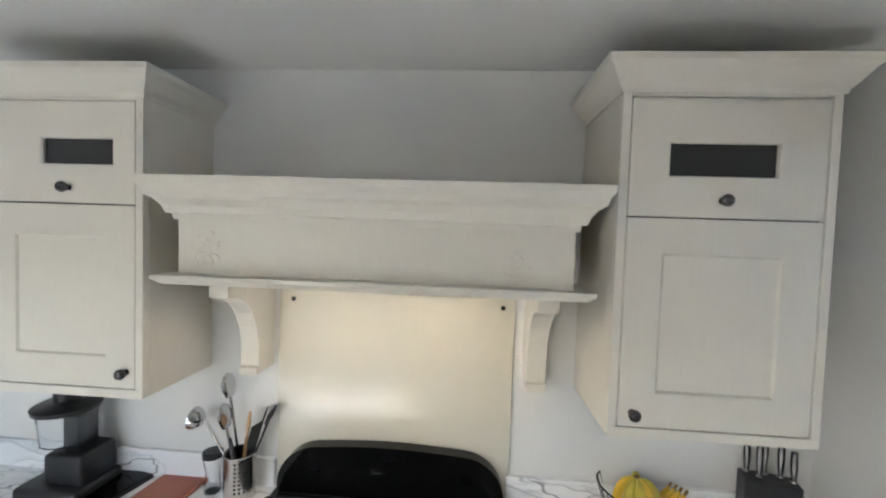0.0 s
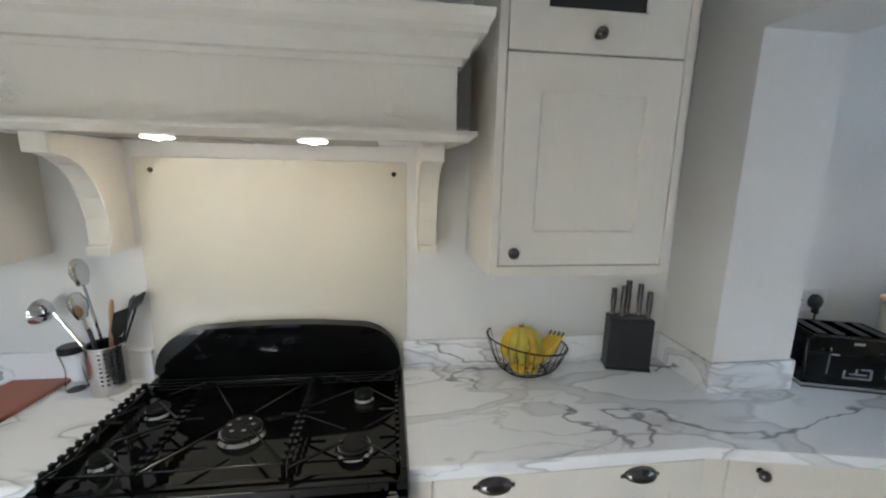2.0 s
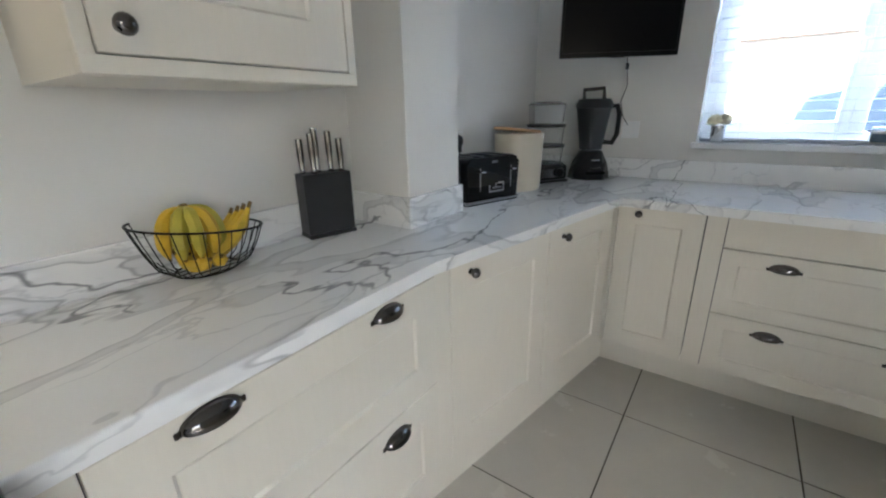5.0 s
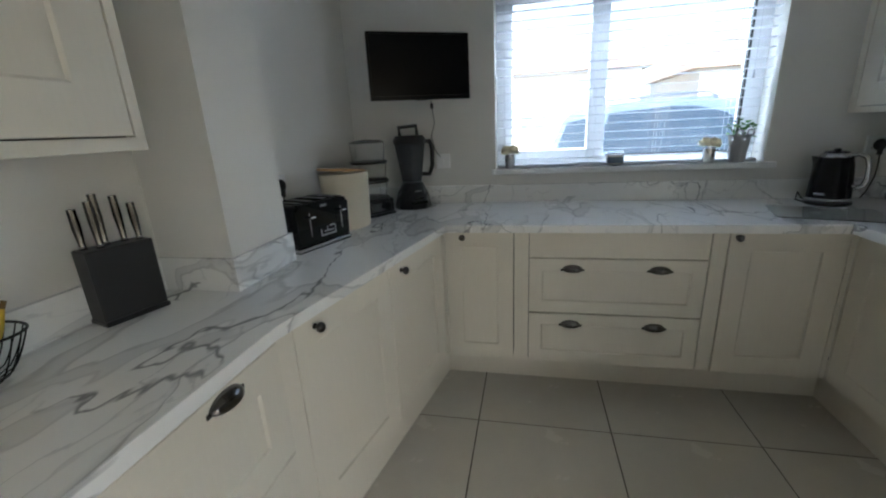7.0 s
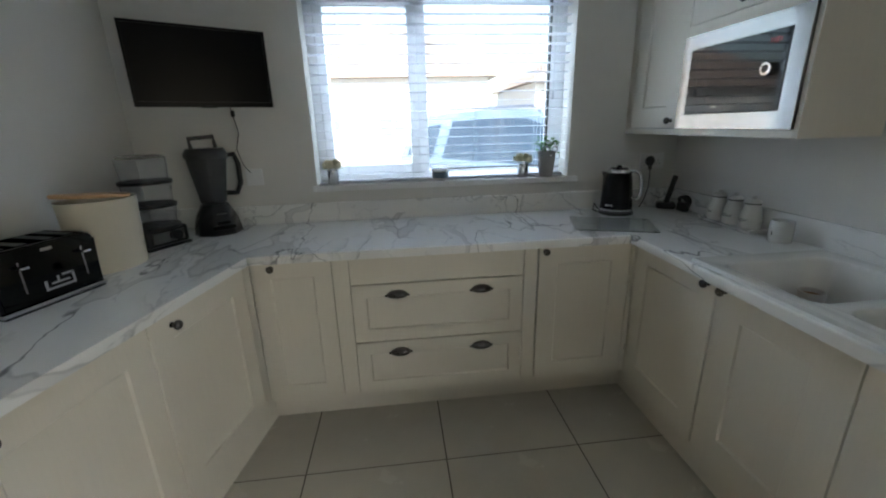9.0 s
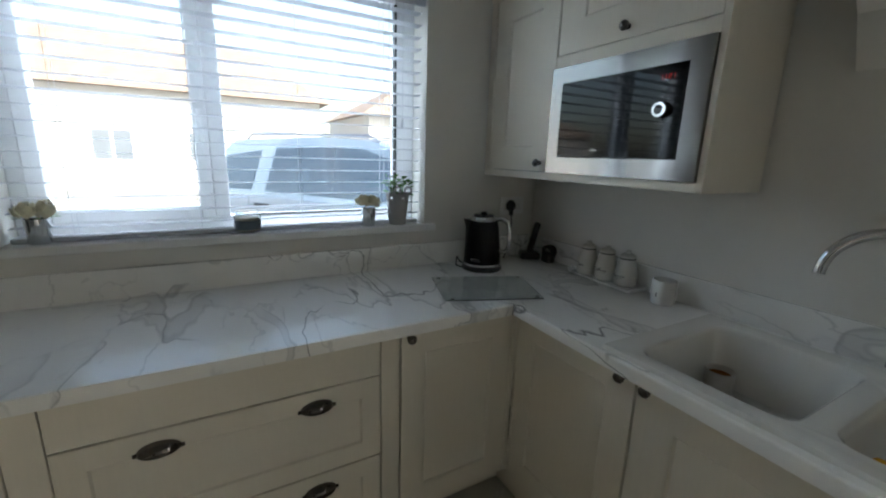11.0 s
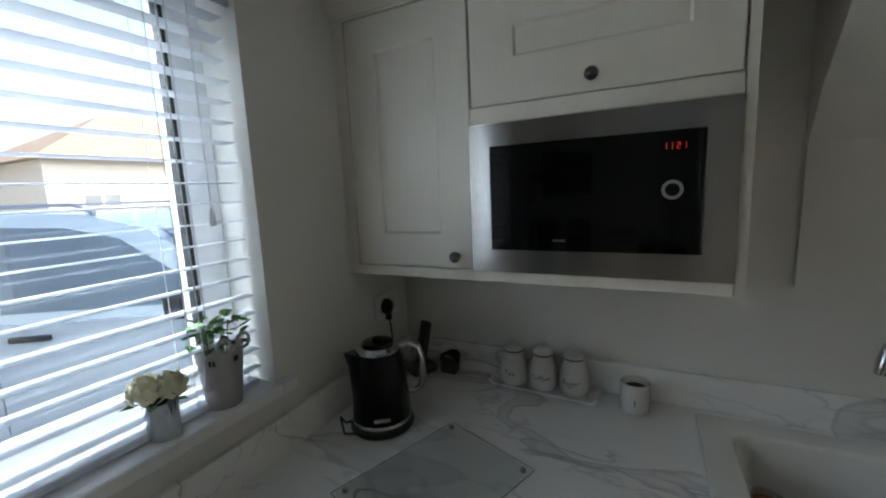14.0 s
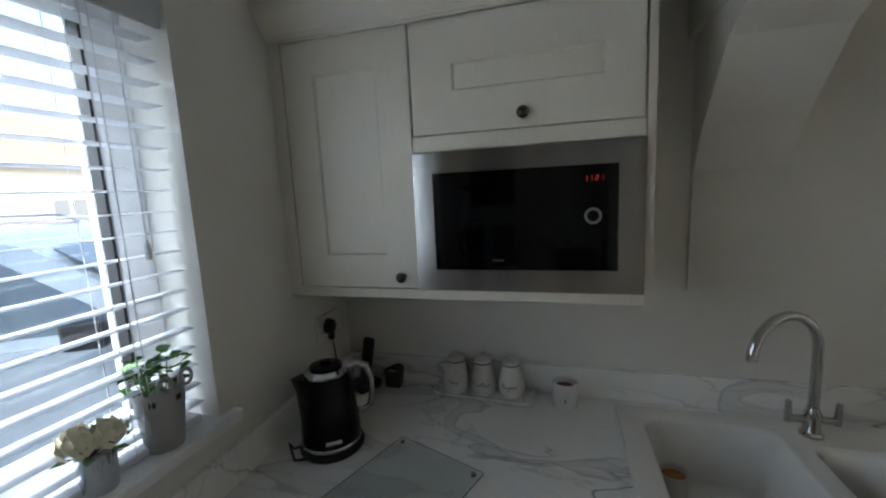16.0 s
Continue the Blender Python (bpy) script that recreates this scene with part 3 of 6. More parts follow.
lathe(bm, [(0.022, 0.0), (0.022, 0.016), (0.020, 0.020), (0.0135, 0.020), (0.0135, 0.017)], 28, Matrix.Translation((-2.198, -0.017, 1.566)) @ Matrix.Rotation(radians(90), 4, "X"))
dial = part("dial", bm, M_chrome, dr, "chrome control dial", smooth=True)
bm = bmesh.new()
lathe(bm, [(0.0134, 0.0), (0.0134, 0.019), (0.0, 0.019)], 24, Matrix.Translation((-2.198, -0.017, 1.566)) @ Matrix.Rotation(radians(90), 4, "X"))
part("dial_centre", bm, M_mwglass, dial, "black centre of the dial")


def seven_segment(bm, x, z, w, h, y, which):
    s = 0.0016
    segs = {"a": (x, x + w, z + h - s, z + h), "d": (x, x + w, z, z + s), "g": (x, x + w, z + h / 2 - s / 2, z + h / 2 + s / 2),
            "f": (x, x + s, z + h / 2, z + h), "e": (x, x + s, z, z + h / 2), "b": (x + w - s, x + w, z + h / 2, z + h), "c": (x + w - s, x + w, z, z + h / 2)}
    for k in which:
        a, b, c, d = segs[k]
        box(bm, a, b, y - 0.0006, y, c, d)


bm = bmesh.new()
for i, s in enumerate(("bc", "bc", "abged", "bc")):
    seven_segment(bm, -2.217 + i * 0.011 + (0.003 if i > 1 else 0), 1.649, 0.007, 0.013, -0.0172, s)
part("clock_display", bm, M_red, dr, "red clock digits")
part("badge", boxes([(-2.445, -2.415, -0.0176, -0.017, 1.452, 1.457)]), M_steel, dr, "small silver badge")

# ---- cooker hood mantel ----
t = thing("hood_mantel", "cream painted mantel hood with corbels and warm downlights, over the cooker", "cooker hood", pose(0, 0, 0))
part("body", boxes([(-0.336, 0.752, 1.585, 1.91, 1.722, 1.90)], bevel=0.002), M_cab, t)
bm = bmesh.new()
moulding(bm, [(-0.336, 1.91), (-0.336, 1.585), (0.752, 1.585), (0.752, 1.91)],
         [(0.0, 1.876), (0.008, 1.876), (0.010, 1.890), (0.022, 1.893), (0.028, 1.912), (0.042, 1.930), (0.058, 1.940), (0.062, 1.955), (0.072, 1.972), (0.074, 1.990), (0.0, 1.990)])
part("cornice", bm, M_cab, t)
part("top_board", boxes([(-0.336, 0.752, 1.585, 1.91, 1.965, 1.982)]), M_cab, t)
bm = bmesh.new()
moulding(bm, [(-0.336, 1.91), (-0.336, 1.585), (0.752, 1.585), (0.752, 1.91)], [(-0.03, 1.697), (0.028, 1.697), (0.046, 1.712), (0.046, 1.722), (-0.03, 1.722)])
part("shelf", bm, M_cab, t)
part("soffit", boxes([(-0.306, 0.722, 1.615, 1.91, 1.703, 1.722)]), M_trim, t)
part("extractor", boxes([(-0.14, 0.55, 1.612, 1.88, 1.697, 1.703), (-0.02, 0.18, 1.73, 1.86, 1.694, 1.697), (0.21, 0.41, 1.73, 1.86, 1.694, 1.697)], bevel=0.001), M_extractor, t, "steel extractor plate with two filters")
LAMPS = [(0.014, 1.655), (0.388, 1.655)]
for x, y in LAMPS:
    bm = bmesh.new()
    lathe(bm, [(0.046, 0.0), (0.046, 0.004), (0.038, 0.006), (0.0, 0.006)], 24, Matrix.Translation((x, y, 1.700)) @ Matrix.Rotation(radians(180), 4, "X"))
    dl = part("downlight", bm, M_chrome, t, "round downlight in a chrome ring", smooth=True)
    bm = bmesh.new()
    lathe(bm, [(0.0, 0.0), (0.036, 0.0), (0.036, 0.002), (0.0, 0.002)], 20, Matrix.Translation((x, y, 1.6915)))
    part("lens", bm, M_lamp, dl, "glowing warm lens")
    bm = bmesh.new()
    lathe(bm, [(0.0, 0.0), (0.009, 0.001), (0.012, 0.004), (0.0, 0.004)], 16, Matrix.Translation((x, y, 1.6872)))
    part("bulb", bm, M_bulb, dl, "small bright bulb")
    l = new("hood_lamp", bpy.data.lights.new("hood_lamp", "SPOT"))
    l.data.energy, l.data.color, l.data.spot_size, l.data.spot_blend, l.data.shadow_soft_size = 0.10, (1.0, 0.84, 0.60), radians(110), 1.0, 0.03
    l.matrix_world = look((x, y, 1.675), (x, y + 0.05, 0))
COR = [(1.91, 1.697), (1.630, 1.697), (1.630, 1.650), (1.655, 1.650), (1.69, 1.643), (1.73, 1.620), (1.765, 1.580), (1.790, 1.530), (1.802, 1.47), (1.806, 1.395), (1.788, 1.392), (1.788, 1.368), (1.91, 1.368)]
for x in (-0.276, 0.670):
    bm = bmesh.new()
    prism_x(bm, COR, x, x + 0.060)
    bmesh.ops.bevel(bm, geom=[e for e in bm.edges if abs(e.verts[0].co.x - e.verts[1].co.x) < 1e-6], offset=0.002, segments=1, affect="EDGES")
    part("corbel", bm, M_cab, t)


def medallion(x, z, seed):
    """A carved plaster motif of small leaves and scrolls."""
    rnd = random.Random(seed)
    bm = bmesh.new()
    for i in range(42):
        a = rnd.uniform(0, 2 * math.pi)
        r = abs(rnd.gauss(0, 0.55))
        if r > 1:
            continue
        cx, cz = x + 0.034 * r * math.cos(a), z + 0.052 * r * math.sin(a)
        rr = rnd.uniform(0.003, 0.008)
        bmesh.ops.create_icosphere(bm, subdivisions=1, radius=rr, matrix=Matrix.LocRotScale((cx, 1.583, cz), Euler((0, rnd.uniform(0, 3), 0)), (1.0, 0.5, rnd.uniform(0.5, 1.6))))
    for s in (-1, 1):
        tube(bm, [(x + s * 0.012 + 0.024 * math.cos(v), 1.582, z - 0.025 + 0.014 * math.sin(v)) for v in [k * 0.5 for k in range(11)]], 0.003, 5)
    return bm


for x, s in ((-0.250, 1), (0.605, 2)):
    part("carved_motif", medallion(x, 1.795, s), M_cab, t, "small carved applied motif", smooth=True)

bm = boxes([(-0.192, 0.638, 1.900, 1.9095, 0.90, 1.650)], bevel=0.001)
t = thing("glass_splashback", "cream back-painted glass splashback fixed to the wall behind the cooker", "splashback", pose(0, 0, 0))
part("glass_panel", bm, M_splash, t)
for x in (-0.142, 0.597):
    bm = bmesh.new()
    lathe(bm, [(0.008, 0.0), (0.008, 0.003), (0.006, 0.005), (0.0, 0.005)], 14, Matrix.Translation((x, 1.900, 1.611)) @ Matrix.Rotation(radians(90), 4, "X"))
    part("screw_cap", bm, M_blackchrome, t, "round metal screw cap", smooth=True)

# ---- window ----
t = thing("window_1", "white plastic double-glazed window with one opening sash, over the drawers", "window", pose(0, 0, 0), kind="structure")
GX = 3.25
y0, y1, z0, z1 = WY0, WY1, 1.118, WZ1
part("window_frame", boxes([(3.215, 3.285, y0, y0 + 0.085, z0, z1), (3.215, 3.285, y1 - 0.05, y1, z0, z1), (3.215, 3.285, y0 + 0.085, y1 - 0.05, z0, z0 + 0.05),
                            (3.215, 3.285, y0 + 0.085, y1 - 0.05, z1 - 0.06, z1), (3.215, 3.285, 0.372, 0.425, z0 + 0.05, z1 - 0.06)], bevel=0.004), M_upvc, t)
ws = part("sash", boxes([(3.203, 3.262, 0.425, 0.470, z0 + 0.045, z1 - 0.055), (3.203, 3.262, y1 - 0.095, y1 - 0.045, z0 + 0.045, z1 - 0.055),
                         (3.203, 3.262, 0.470, y1 - 0.095, z0 + 0.045, z0 + 0.095), (3.203, 3.262, 0.470, y1 - 0.095, z1 - 0.105, z1 - 0.055)], bevel=0.004), M_upvc, t)
part("window_handle", boxes([(3.192, 3.203, 0.435, 0.458, 1.50, 1.56), (3.178, 3.192, 0.438, 0.455, 1.44, 1.55)], bevel=0.004), M_upvc, ws)
part("gasket", boxes([(3.213, 3.244, y0 + 0.085, y0 + 0.093, z0 + 0.05, z1 - 0.06), (3.213, 3.222, y0 + 0.093, 0.360, z0 + 0.05, z0 + 0.056)]), M_gasket, t, "dark rubber gasket")
for a, b, c, d in ((y0 + 0.085, 0.372, z0 + 0.05, z1 - 0.06), (0.470, y1 - 0.095, z0 + 0.095, z1 - 0.105)):
    p = part("pane", boxes([(GX, GX + 0.004, a, b, c, d)]), M_glass, t, "clear glass pane")
    p.visible_shadow = False
single("window_sill", boxes([(3.056, 3.215, WY0, WY1, 1.088, 1.118), (3.056, EW - 0.001, -0.452, WY0, 1.088, 1.118), (3.056, EW - 0.001, WY1, 1.008, 1.088, 1.118)], bevel=0.003), M_trim,
       "white gloss window board", kind="structure")
single("window_head_trim", boxes([(3.20, 3.215, WY0, WY1, 2.092, 2.0995)]), M_trim, "white bead along the window head", kind="structure")

# venetian blind
bl = thing("venetian_blind", "white slatted venetian blind, half open, hung in the window recess", "blind", pose(0, 0, 0))
part("headrail", boxes([(3.105, 3.165, -0.395, 0.978, 2.045, 2.095)], bevel=0.003), M_slat, bl)
part("valance", boxes([(3.092, 3.104, -0.400, 0.983, 2.015, 2.096)], bevel=0.003), M_slat, bl)
bm = bmesh.new()
prof = [(-0.025, 0.0), (-0.0125, 0.0022), (0.0, 0.003), (0.0125, 0.0022), (0.025, 0.0), (0.0125, -0.0006), (0.0, 0.0002), (-0.0125, -0.0006)]
lo = [bm.verts.new((a, -0.393, b)) for a, b in prof]
hi = [bm.verts.new((a, 0.973, b)) for a, b in prof]
bm.faces.new(lo)
bm.faces.new(hi)
for i in range(8):
    j = (i + 1) % 8
    bm.faces.new((lo[i], lo[j], hi[j], hi[i]))
slat = part("slat", bm, M_slat, bl, smooth=True)
SLATS = [1.164 + 0.0461 * k for k in range(19)]
rnd = random.Random(4)
for k, z in enumerate(SLATS):
    s = slat if k == 0 else slat.copy()
    if k:
        scene.collection.objects.link(s)
    s.matrix_basis = pose(3.135, 0, z + rnd.uniform(-0.001, 0.001), 0, 2 + rnd.uniform(-1.5, 1.5), rnd.uniform(-0.1, 0.1))
part("bottom_rail", boxes([(3.112, 3.158, -0.383, 0.973, 1.1195, 1.136)], bevel=0.003), M_slat, bl)
for y in (-0.22, 0.12, 0.47, 0.82):
    bm = bmesh.new()
    for x in (3.108, 3.162):
        tube(bm, [(x, y, 1.13), (x, y, 2.04)], 0.0009, 5)
    part("ladder_cord", bm, M_slat, bl)
for y, zt, zb in ((-0.30, 2.02, 1.56), (-0.255, 2.02, 1.20), (-0.240, 2.02, 1.20)):
    bm = bmesh.new()
    tube(bm, [(3.098, y, zt), (3.097, y, zb)], 0.0013, 6)
    lathe(bm, [(0.002, 0.04), (0.005, 0.030), (0.0075, 0.004), (0.006, 0.0), (0.0, 0.0)], 10, Matrix.Translation((3.097, y, zb - 0.03)))
    part("pull_cord", bm, M_slat, bl, smooth=True)

# unseen outer wall added, high enough to shade the drive and car
single("drive_shade_wall", boxes([(EW + 0.02, EW + 0.28, -5.0, 6.0, CEIL + 0.15, 5.4), (EW + 0.02, EW + 0.28, -5.0, -1.25, -0.3, CEIL + 0.15), (EW + 0.02, EW + 0.28, 2.11, 6.0, -0.3, CEIL + 0.15)]), M_wall, "plain unseen outer wall added to shade the drive", kind="structure")

# ---- outdoors ----
GZ = -0.12
M_ground = material("pale_concrete_drive", (0.24, 0.24, 0.23), 0.9, vary=0.15, scale=1.2)
M_render = material("white_house_render", (0.58, 0.56, 0.52), 0.9, vary=0.04, scale=1.5)
M_roof = material("orange_brown_roof_tile", (0.23, 0.175, 0.135), 0.85, vary=0.25, scale=3)
M_carpaint = material("pale_silver_blue_car_paint", (0.42, 0.46, 0.50), 0.25, metal=0.3, coat=0.8)
M_carglass = material("car_glass", (0.085, 0.11, 0.14), 0.04, coat=0.6)
M_tyre = material("tyre_rubber", (0.02, 0.02, 0.02), 0.8)
M_alloy = material("alloy_wheel", (0.45, 0.45, 0.46), 0.3, metal=1.0)
M_hedge = material("hedge_leaves", (0.07, 0.10, 0.035), 0.8, vary=0.4, scale=20)
M_darkwin = material("far_window_glass", (0.16, 0.18, 0.20), 0.1)
bm = bmesh.new()
prism(bm, [(3.366, -400), (800, -400), (800, 400), (3.366, 400)], GZ - 0.3, GZ)
single("ground", bm, M_ground, "pale concrete drive and street outside the window", kind="structure")
bm = boxes([(16, 17.8, -60, 60, GZ + 0.0, GZ + 0.10)])
single("pavement", bm, M_ground, "raised pavement in front of the houses", kind="structure")


def bungalow(label, x, ya, yb, depth, eave, ridge, chim):
    t = thing("bungalow", label, "house", pose(x, ya, GZ), "bungalows across the street")
    w = yb - ya
    part("wall", boxes([(0, depth, 0, w, 0, eave)]), M_render, t)
    bm = bmesh.new()
    o, h = 0.4, depth / 2
    e = [bm.verts.new(v) for v in ((-o, -o, eave), (depth + o, -o, eave), (depth + o, w + o, eave), (-o, w + o, eave))]
    r = [bm.verts.new((h, h, ridge)), bm.verts.new((h, w - h, ridge))]
    bm.faces.new(e)
    bm.faces.new((e[0], e[1], r[0]))
    bm.faces.new((e[1], e[2], r[1], r[0]))
    bm.faces.new((e[2], e[3], r[1]))
    bm.faces.new((e[3], e[0], r[0], r[1]))
    rf = part("roof", bm, M_roof, t)
    if chim is not None:
        part("chimney", boxes([(h - 0.3, h + 0.3, chim, chim + 0.7, ridge - 0.6, ridge + 0.7)]), M_render, rf)
    n = max(2, int(w / 2.6))
    for i in range(n):
        c = w * (i + 0.5) / n
        wn_ = part("window", boxes([(-0.04, 0.0, c - 0.65, c + 0.65, 1.0, 2.2)]), M_upvc, t)
        for k in (-1, 1):
            part("pane", boxes([(-0.05, -0.04, c + k * 0.31 - 0.26, c + k * 0.31 + 0.26, 1.08, 2.12)]), M_darkwin, wn_)
    return t


bungalow("long white rendered bungalow with an orange-brown hipped roof", 20.5, -3.85, 8.0, 5.0, 3.6, 6.0, 5.0)
bungalow("small white rendered bungalow with an orange-brown roof", 20.5, -15.6, -6.1, 7.4, 3.35, 5.75, None)
bungalow("white rendered bungalow with a brown hipped roof", 21.0, -27.0, -17.5, 7.4, 3.1, 5.6, 4.0)
bungalow("white rendered bungalow with a brown hipped roof", 21.0, 9.2, 20.0, 7.4, 3.0, 5.5, 4.0)
bm = bmesh.new()
rnd = random.Random(9)
for i in range(260):
    y = rnd.uniform(-22, -3.5)
    r = rnd.uniform(0.10, 0.24)
    bmesh.ops.create_icosphere(bm, subdivisions=1, radius=r, matrix=Matrix.LocRotScale((17.9 + rnd.uniform(-0.2, 0.2), y, GZ + 0.1 + rnd.uniform(0.05, 0.75)), Euler((rnd.random(), rnd.random(), 0)), (1, rnd.uniform(0.7, 1.4), rnd.uniform(0.7, 1.2))))
single("hedge", bm, M_hedge, "clipped low green garden hedge along the pavement", "hedge", kind="stuff")
for y in (-4.2, -9.5, -13.2):
    tt = thing("garden_gate", "small white wooden garden gate between the hedges", "gate", pose(17.55, y, GZ + 0.1), "garden gates")
    part("frame", boxes([(0, 0.05, 0, 0.05, 0, 1.15), (0, 0.05, 0.95, 1.0, 0, 1.15), (0, 0.04, 0.05, 0.95, 0.2, 0.27), (0, 0.04, 0.05, 0.95, 0.85, 0.92)]), M_trim, tt)
    for k in range(6):
        part("slat", boxes([(0.04, 0.055, 0.1 + k * 0.14, 0.17 + k * 0.14, 0.1, 1.0)]), M_trim, tt)


def suv():
    t = thing("parked_car", "pale silver-blue estate off-roader parked close outside the window", "car", pose(5.95, -1.44, GZ, 0, 0, -145.2))
    low = [(-2.30, 0.42), (-2.32, 0.80), (-2.26, 1.02), (-0.9, 1.04), (1.05, 1.02), (1.95, 0.96), (2.22, 0.84), (2.28, 0.60), (2.25, 0.34)]
    wheel = lambda cx: [(cx + 0.41 * math.cos(radians(a)), 0.36 + 0.41 * math.sin(radians(a))) for a in range(0, 181, 15)]
    out = low + [(1.86, 0.30)] + wheel(1.42) + [(1.0, 0.28), (-0.97, 0.28)] + wheel(-1.38) + [(-1.82, 0.32)]
    bm = bmesh.new()
    prism_y(bm, out, -0.90, 0.90)
    bmesh.ops.bevel(bm, geom=[e for e in bm.edges if abs(e.verts[0].co.y - e.verts[1].co.y) < 1e-6 and min(e.verts[0].co.z, e.verts[1].co.z) > 0.75], offset=0.06, segments=3, affect="EDGES")
    part("body", bm, M_carpaint, t, smooth=True)
    # cabin: roof and pillars
    rf = [(-2.18, 1.03), (-1.98, 1.52), (-1.75, 1.66), (-0.5, 1.70), (0.20, 1.66), (0.55, 1.56), (1.35, 1.02)]
    bm = bmesh.new()
    A, B = [], []
    for x, z in rf:
        k = 0.86 - 0.14 * max(0, (z - 1.02)) / 0.65
        A.append(bm.verts.new((x, -k, z)))
        B.append(bm.verts.new((x, k, z)))
    bm.faces.new(A)
    bm.faces.new(B)
    for i in range(len(rf)):
        j = (i + 1) % len(rf)
        bm.faces.new((A[i], A[j], B[j], B[i]))
    part("cabin", bm, M_carpaint, t, smooth=True)

    def side_glass(pts, s):
        bm = bmesh.new()
        lo, hi = [], []
        for x, z in pts:
            k = 0.86 - 0.14 * max(0, (z - 1.02)) / 0.65
            lo.append(bm.verts.new((x, s * (k + 0.004), z)))
            hi.append(bm.verts.new((x, s * (k - 0.01), z)))
        bm.faces.new(lo)
        bm.faces.new(hi)
        for i in range(len(pts)):
            j = (i + 1) % len(pts)
            bm.faces.new((lo[i], lo[j], hi[j], hi[i]))
        return part("side_window", bm, M_carglass, t, "dark side window")
    for s in (-1, 1):
        side_glass([(-2.00, 1.10), (-1.86, 1.48), (-1.30, 1.55), (-1.42, 1.10)], s)
        side_glass([(-1.20, 1.10), (-1.08, 1.57), (-0.245, 1.60), (-0.235, 1.09)], s)
        side_glass([(-0.225, 1.09), (-0.235, 1.60), (0.12, 1.58), (0.42, 1.50), (1.02, 1.08)], s)
        part("door_handle", boxes([(-0.16, 0.06, s * 0.905 - 0.02, s * 0.905 + 0.02, 0.93, 0.965), (-1.30, -1.08, s * 0.905 - 0.02, s * 0.905 + 0.02, 0.93, 0.965)], bevel=0.006), M_blackplastic, t, "black door handles")
        part("door_seam", boxes([(-0.262, -0.256, s * 0.898 - 0.004, s * 0.898 + 0.004, 0.36, 1.02), (0.86, 0.866, s * 0.898 - 0.004, s * 0.898 + 0.004, 0.42, 1.0), (-1.40, -1.394, s * 0.898 - 0.004, s * 0.898 + 0.004, 0.78, 1.02)]), M_gasket, t, "dark door joints")
        bm = boxes([(0.78, 0.98, min(s * 0.93, s * 1.10), max(s * 0.93, s * 1.10), 1.04, 1.20)], bevel=0.03, seg=3)
        part("wing_mirror", bm, M_blackplastic, t, "black wing mirror", smooth=True)
        for x in (1.42, -1.38):
            bm = bmesh.new()
            lathe(bm, [(0.22, -0.10), (0.33, -0.11), (0.355, -0.08), (0.355, 0.08), (0.33, 0.11), (0.22, 0.10)], 28, Matrix.Translation((x, s * 0.80, 0.355)) @ Matrix.Rotation(radians(90), 4, "X"))
            w = part("wheel", bm, M_tyre, t, "black tyre", smooth=True)
            bm = bmesh.new()
            for k in range(5):
                a = 2 * math.pi * k / 5
                tube(bm, [(x, s * 0.88, 0.355), (x + 0.2 * math.cos(a), s * 0.89, 0.355 + 0.2 * math.sin(a))], 0.028, 6)
            part("rim", bm, M_alloy, w, "silver alloy spokes", smooth=True)
    bm = bmesh.new()
    for s in (-0.62, 0.62):
        tube(bm, [(-1.7, s, 1.67), (-1.6, s, 1.73), (0.1, s, 1.72), (0.22, s, 1.66)], 0.014, 6)
    part("roof_rails", bm, M_alloy, t, "silver roof rails", smooth=True)
    bm = bmesh.new()
    vs = [bm.verts.new(v) for v in ((1.27, -0.76, 1.09), (1.27, 0.76, 1.09), (0.62, 0.66, 1.53), (0.62, -0.66, 1.53), (1.265, -0.76, 1.078), (1.265, 0.76, 1.078), (0.61, 0.66, 1.522), (0.61, -0.66, 1.522))]
    bmesh.ops.convex_hull(bm, input=vs)
    ws_ = part("windscreen", bm, M_carglass, t, "dark windscreen")
    ws_.location = (0.012, 0, 0.012)
    return t


suv()

# ---- range cooker ----
M_burner = material("brushed_burner_metal", (0.45, 0.44, 0.42), 0.17, metal=1.0)
M_bar = material("polished_bar", (0.22, 0.215, 0.21), 0.07, metal=1.0)
CT = thing("range_cooker", "black enamel gas range cooker with iron pan supports and chrome rail", "cooker", pose(0, 0, 0))
CX0, CX1 = -0.188, 0.624
part("body", boxes([(CX0, CX1, 1.36, 1.895, 0.10, 0.905)], bevel=0.004), M_enamel, CT)
part("plinth", boxes([(CX0 + 0.02, CX1 - 0.02, 1.42, 1.86, 0.0, 0.10)]), M_blackplastic, CT)
for nm, row in (("hob_rim", (CX0, CX1, 1.345, 1.385, 0.905, 0.932)), ("hob_rim", (CX0, CX1, 1.82, 1.895, 0.905, 0.932)), ("hob_rim", (CX0, CX0 + 0.018, 1.385, 1.82, 0.905, 0.932)),
                ("hob_rim", (CX1 - 0.018, CX1, 1.385, 1.82, 0.905, 0.932)), ("hob_tray", (CX0 + 0.018, CX1 - 0.018, 1.385, 1.82, 0.905, 0.912))):
    part(nm, boxes([row], bevel=0.003, seg=2), M_enamel, CT)
GX0, GX1 = CX0 + 0.155, CX1 - 0.140
pts = [(CX0 + 0.02, 0.925)] + [(CX0 + 0.02, 0.965)] + arc(CX0 + 0.02 + 0.145, 0.965, 0.145, 180, 98, 9)[1:] + [(GX0 + (GX1 - GX0) * k / 8, 1.110 + 0.012 * math.sin(math.pi * k / 8)) for k in range(1, 8)] + arc(CX1 - 0.005 - 0.145, 0.965, 0.145, 82, 0, 9) + [(CX1 - 0.005, 0.925)]
bm = bmesh.new()
prism_y(bm, pts, 1.845, 1.893)
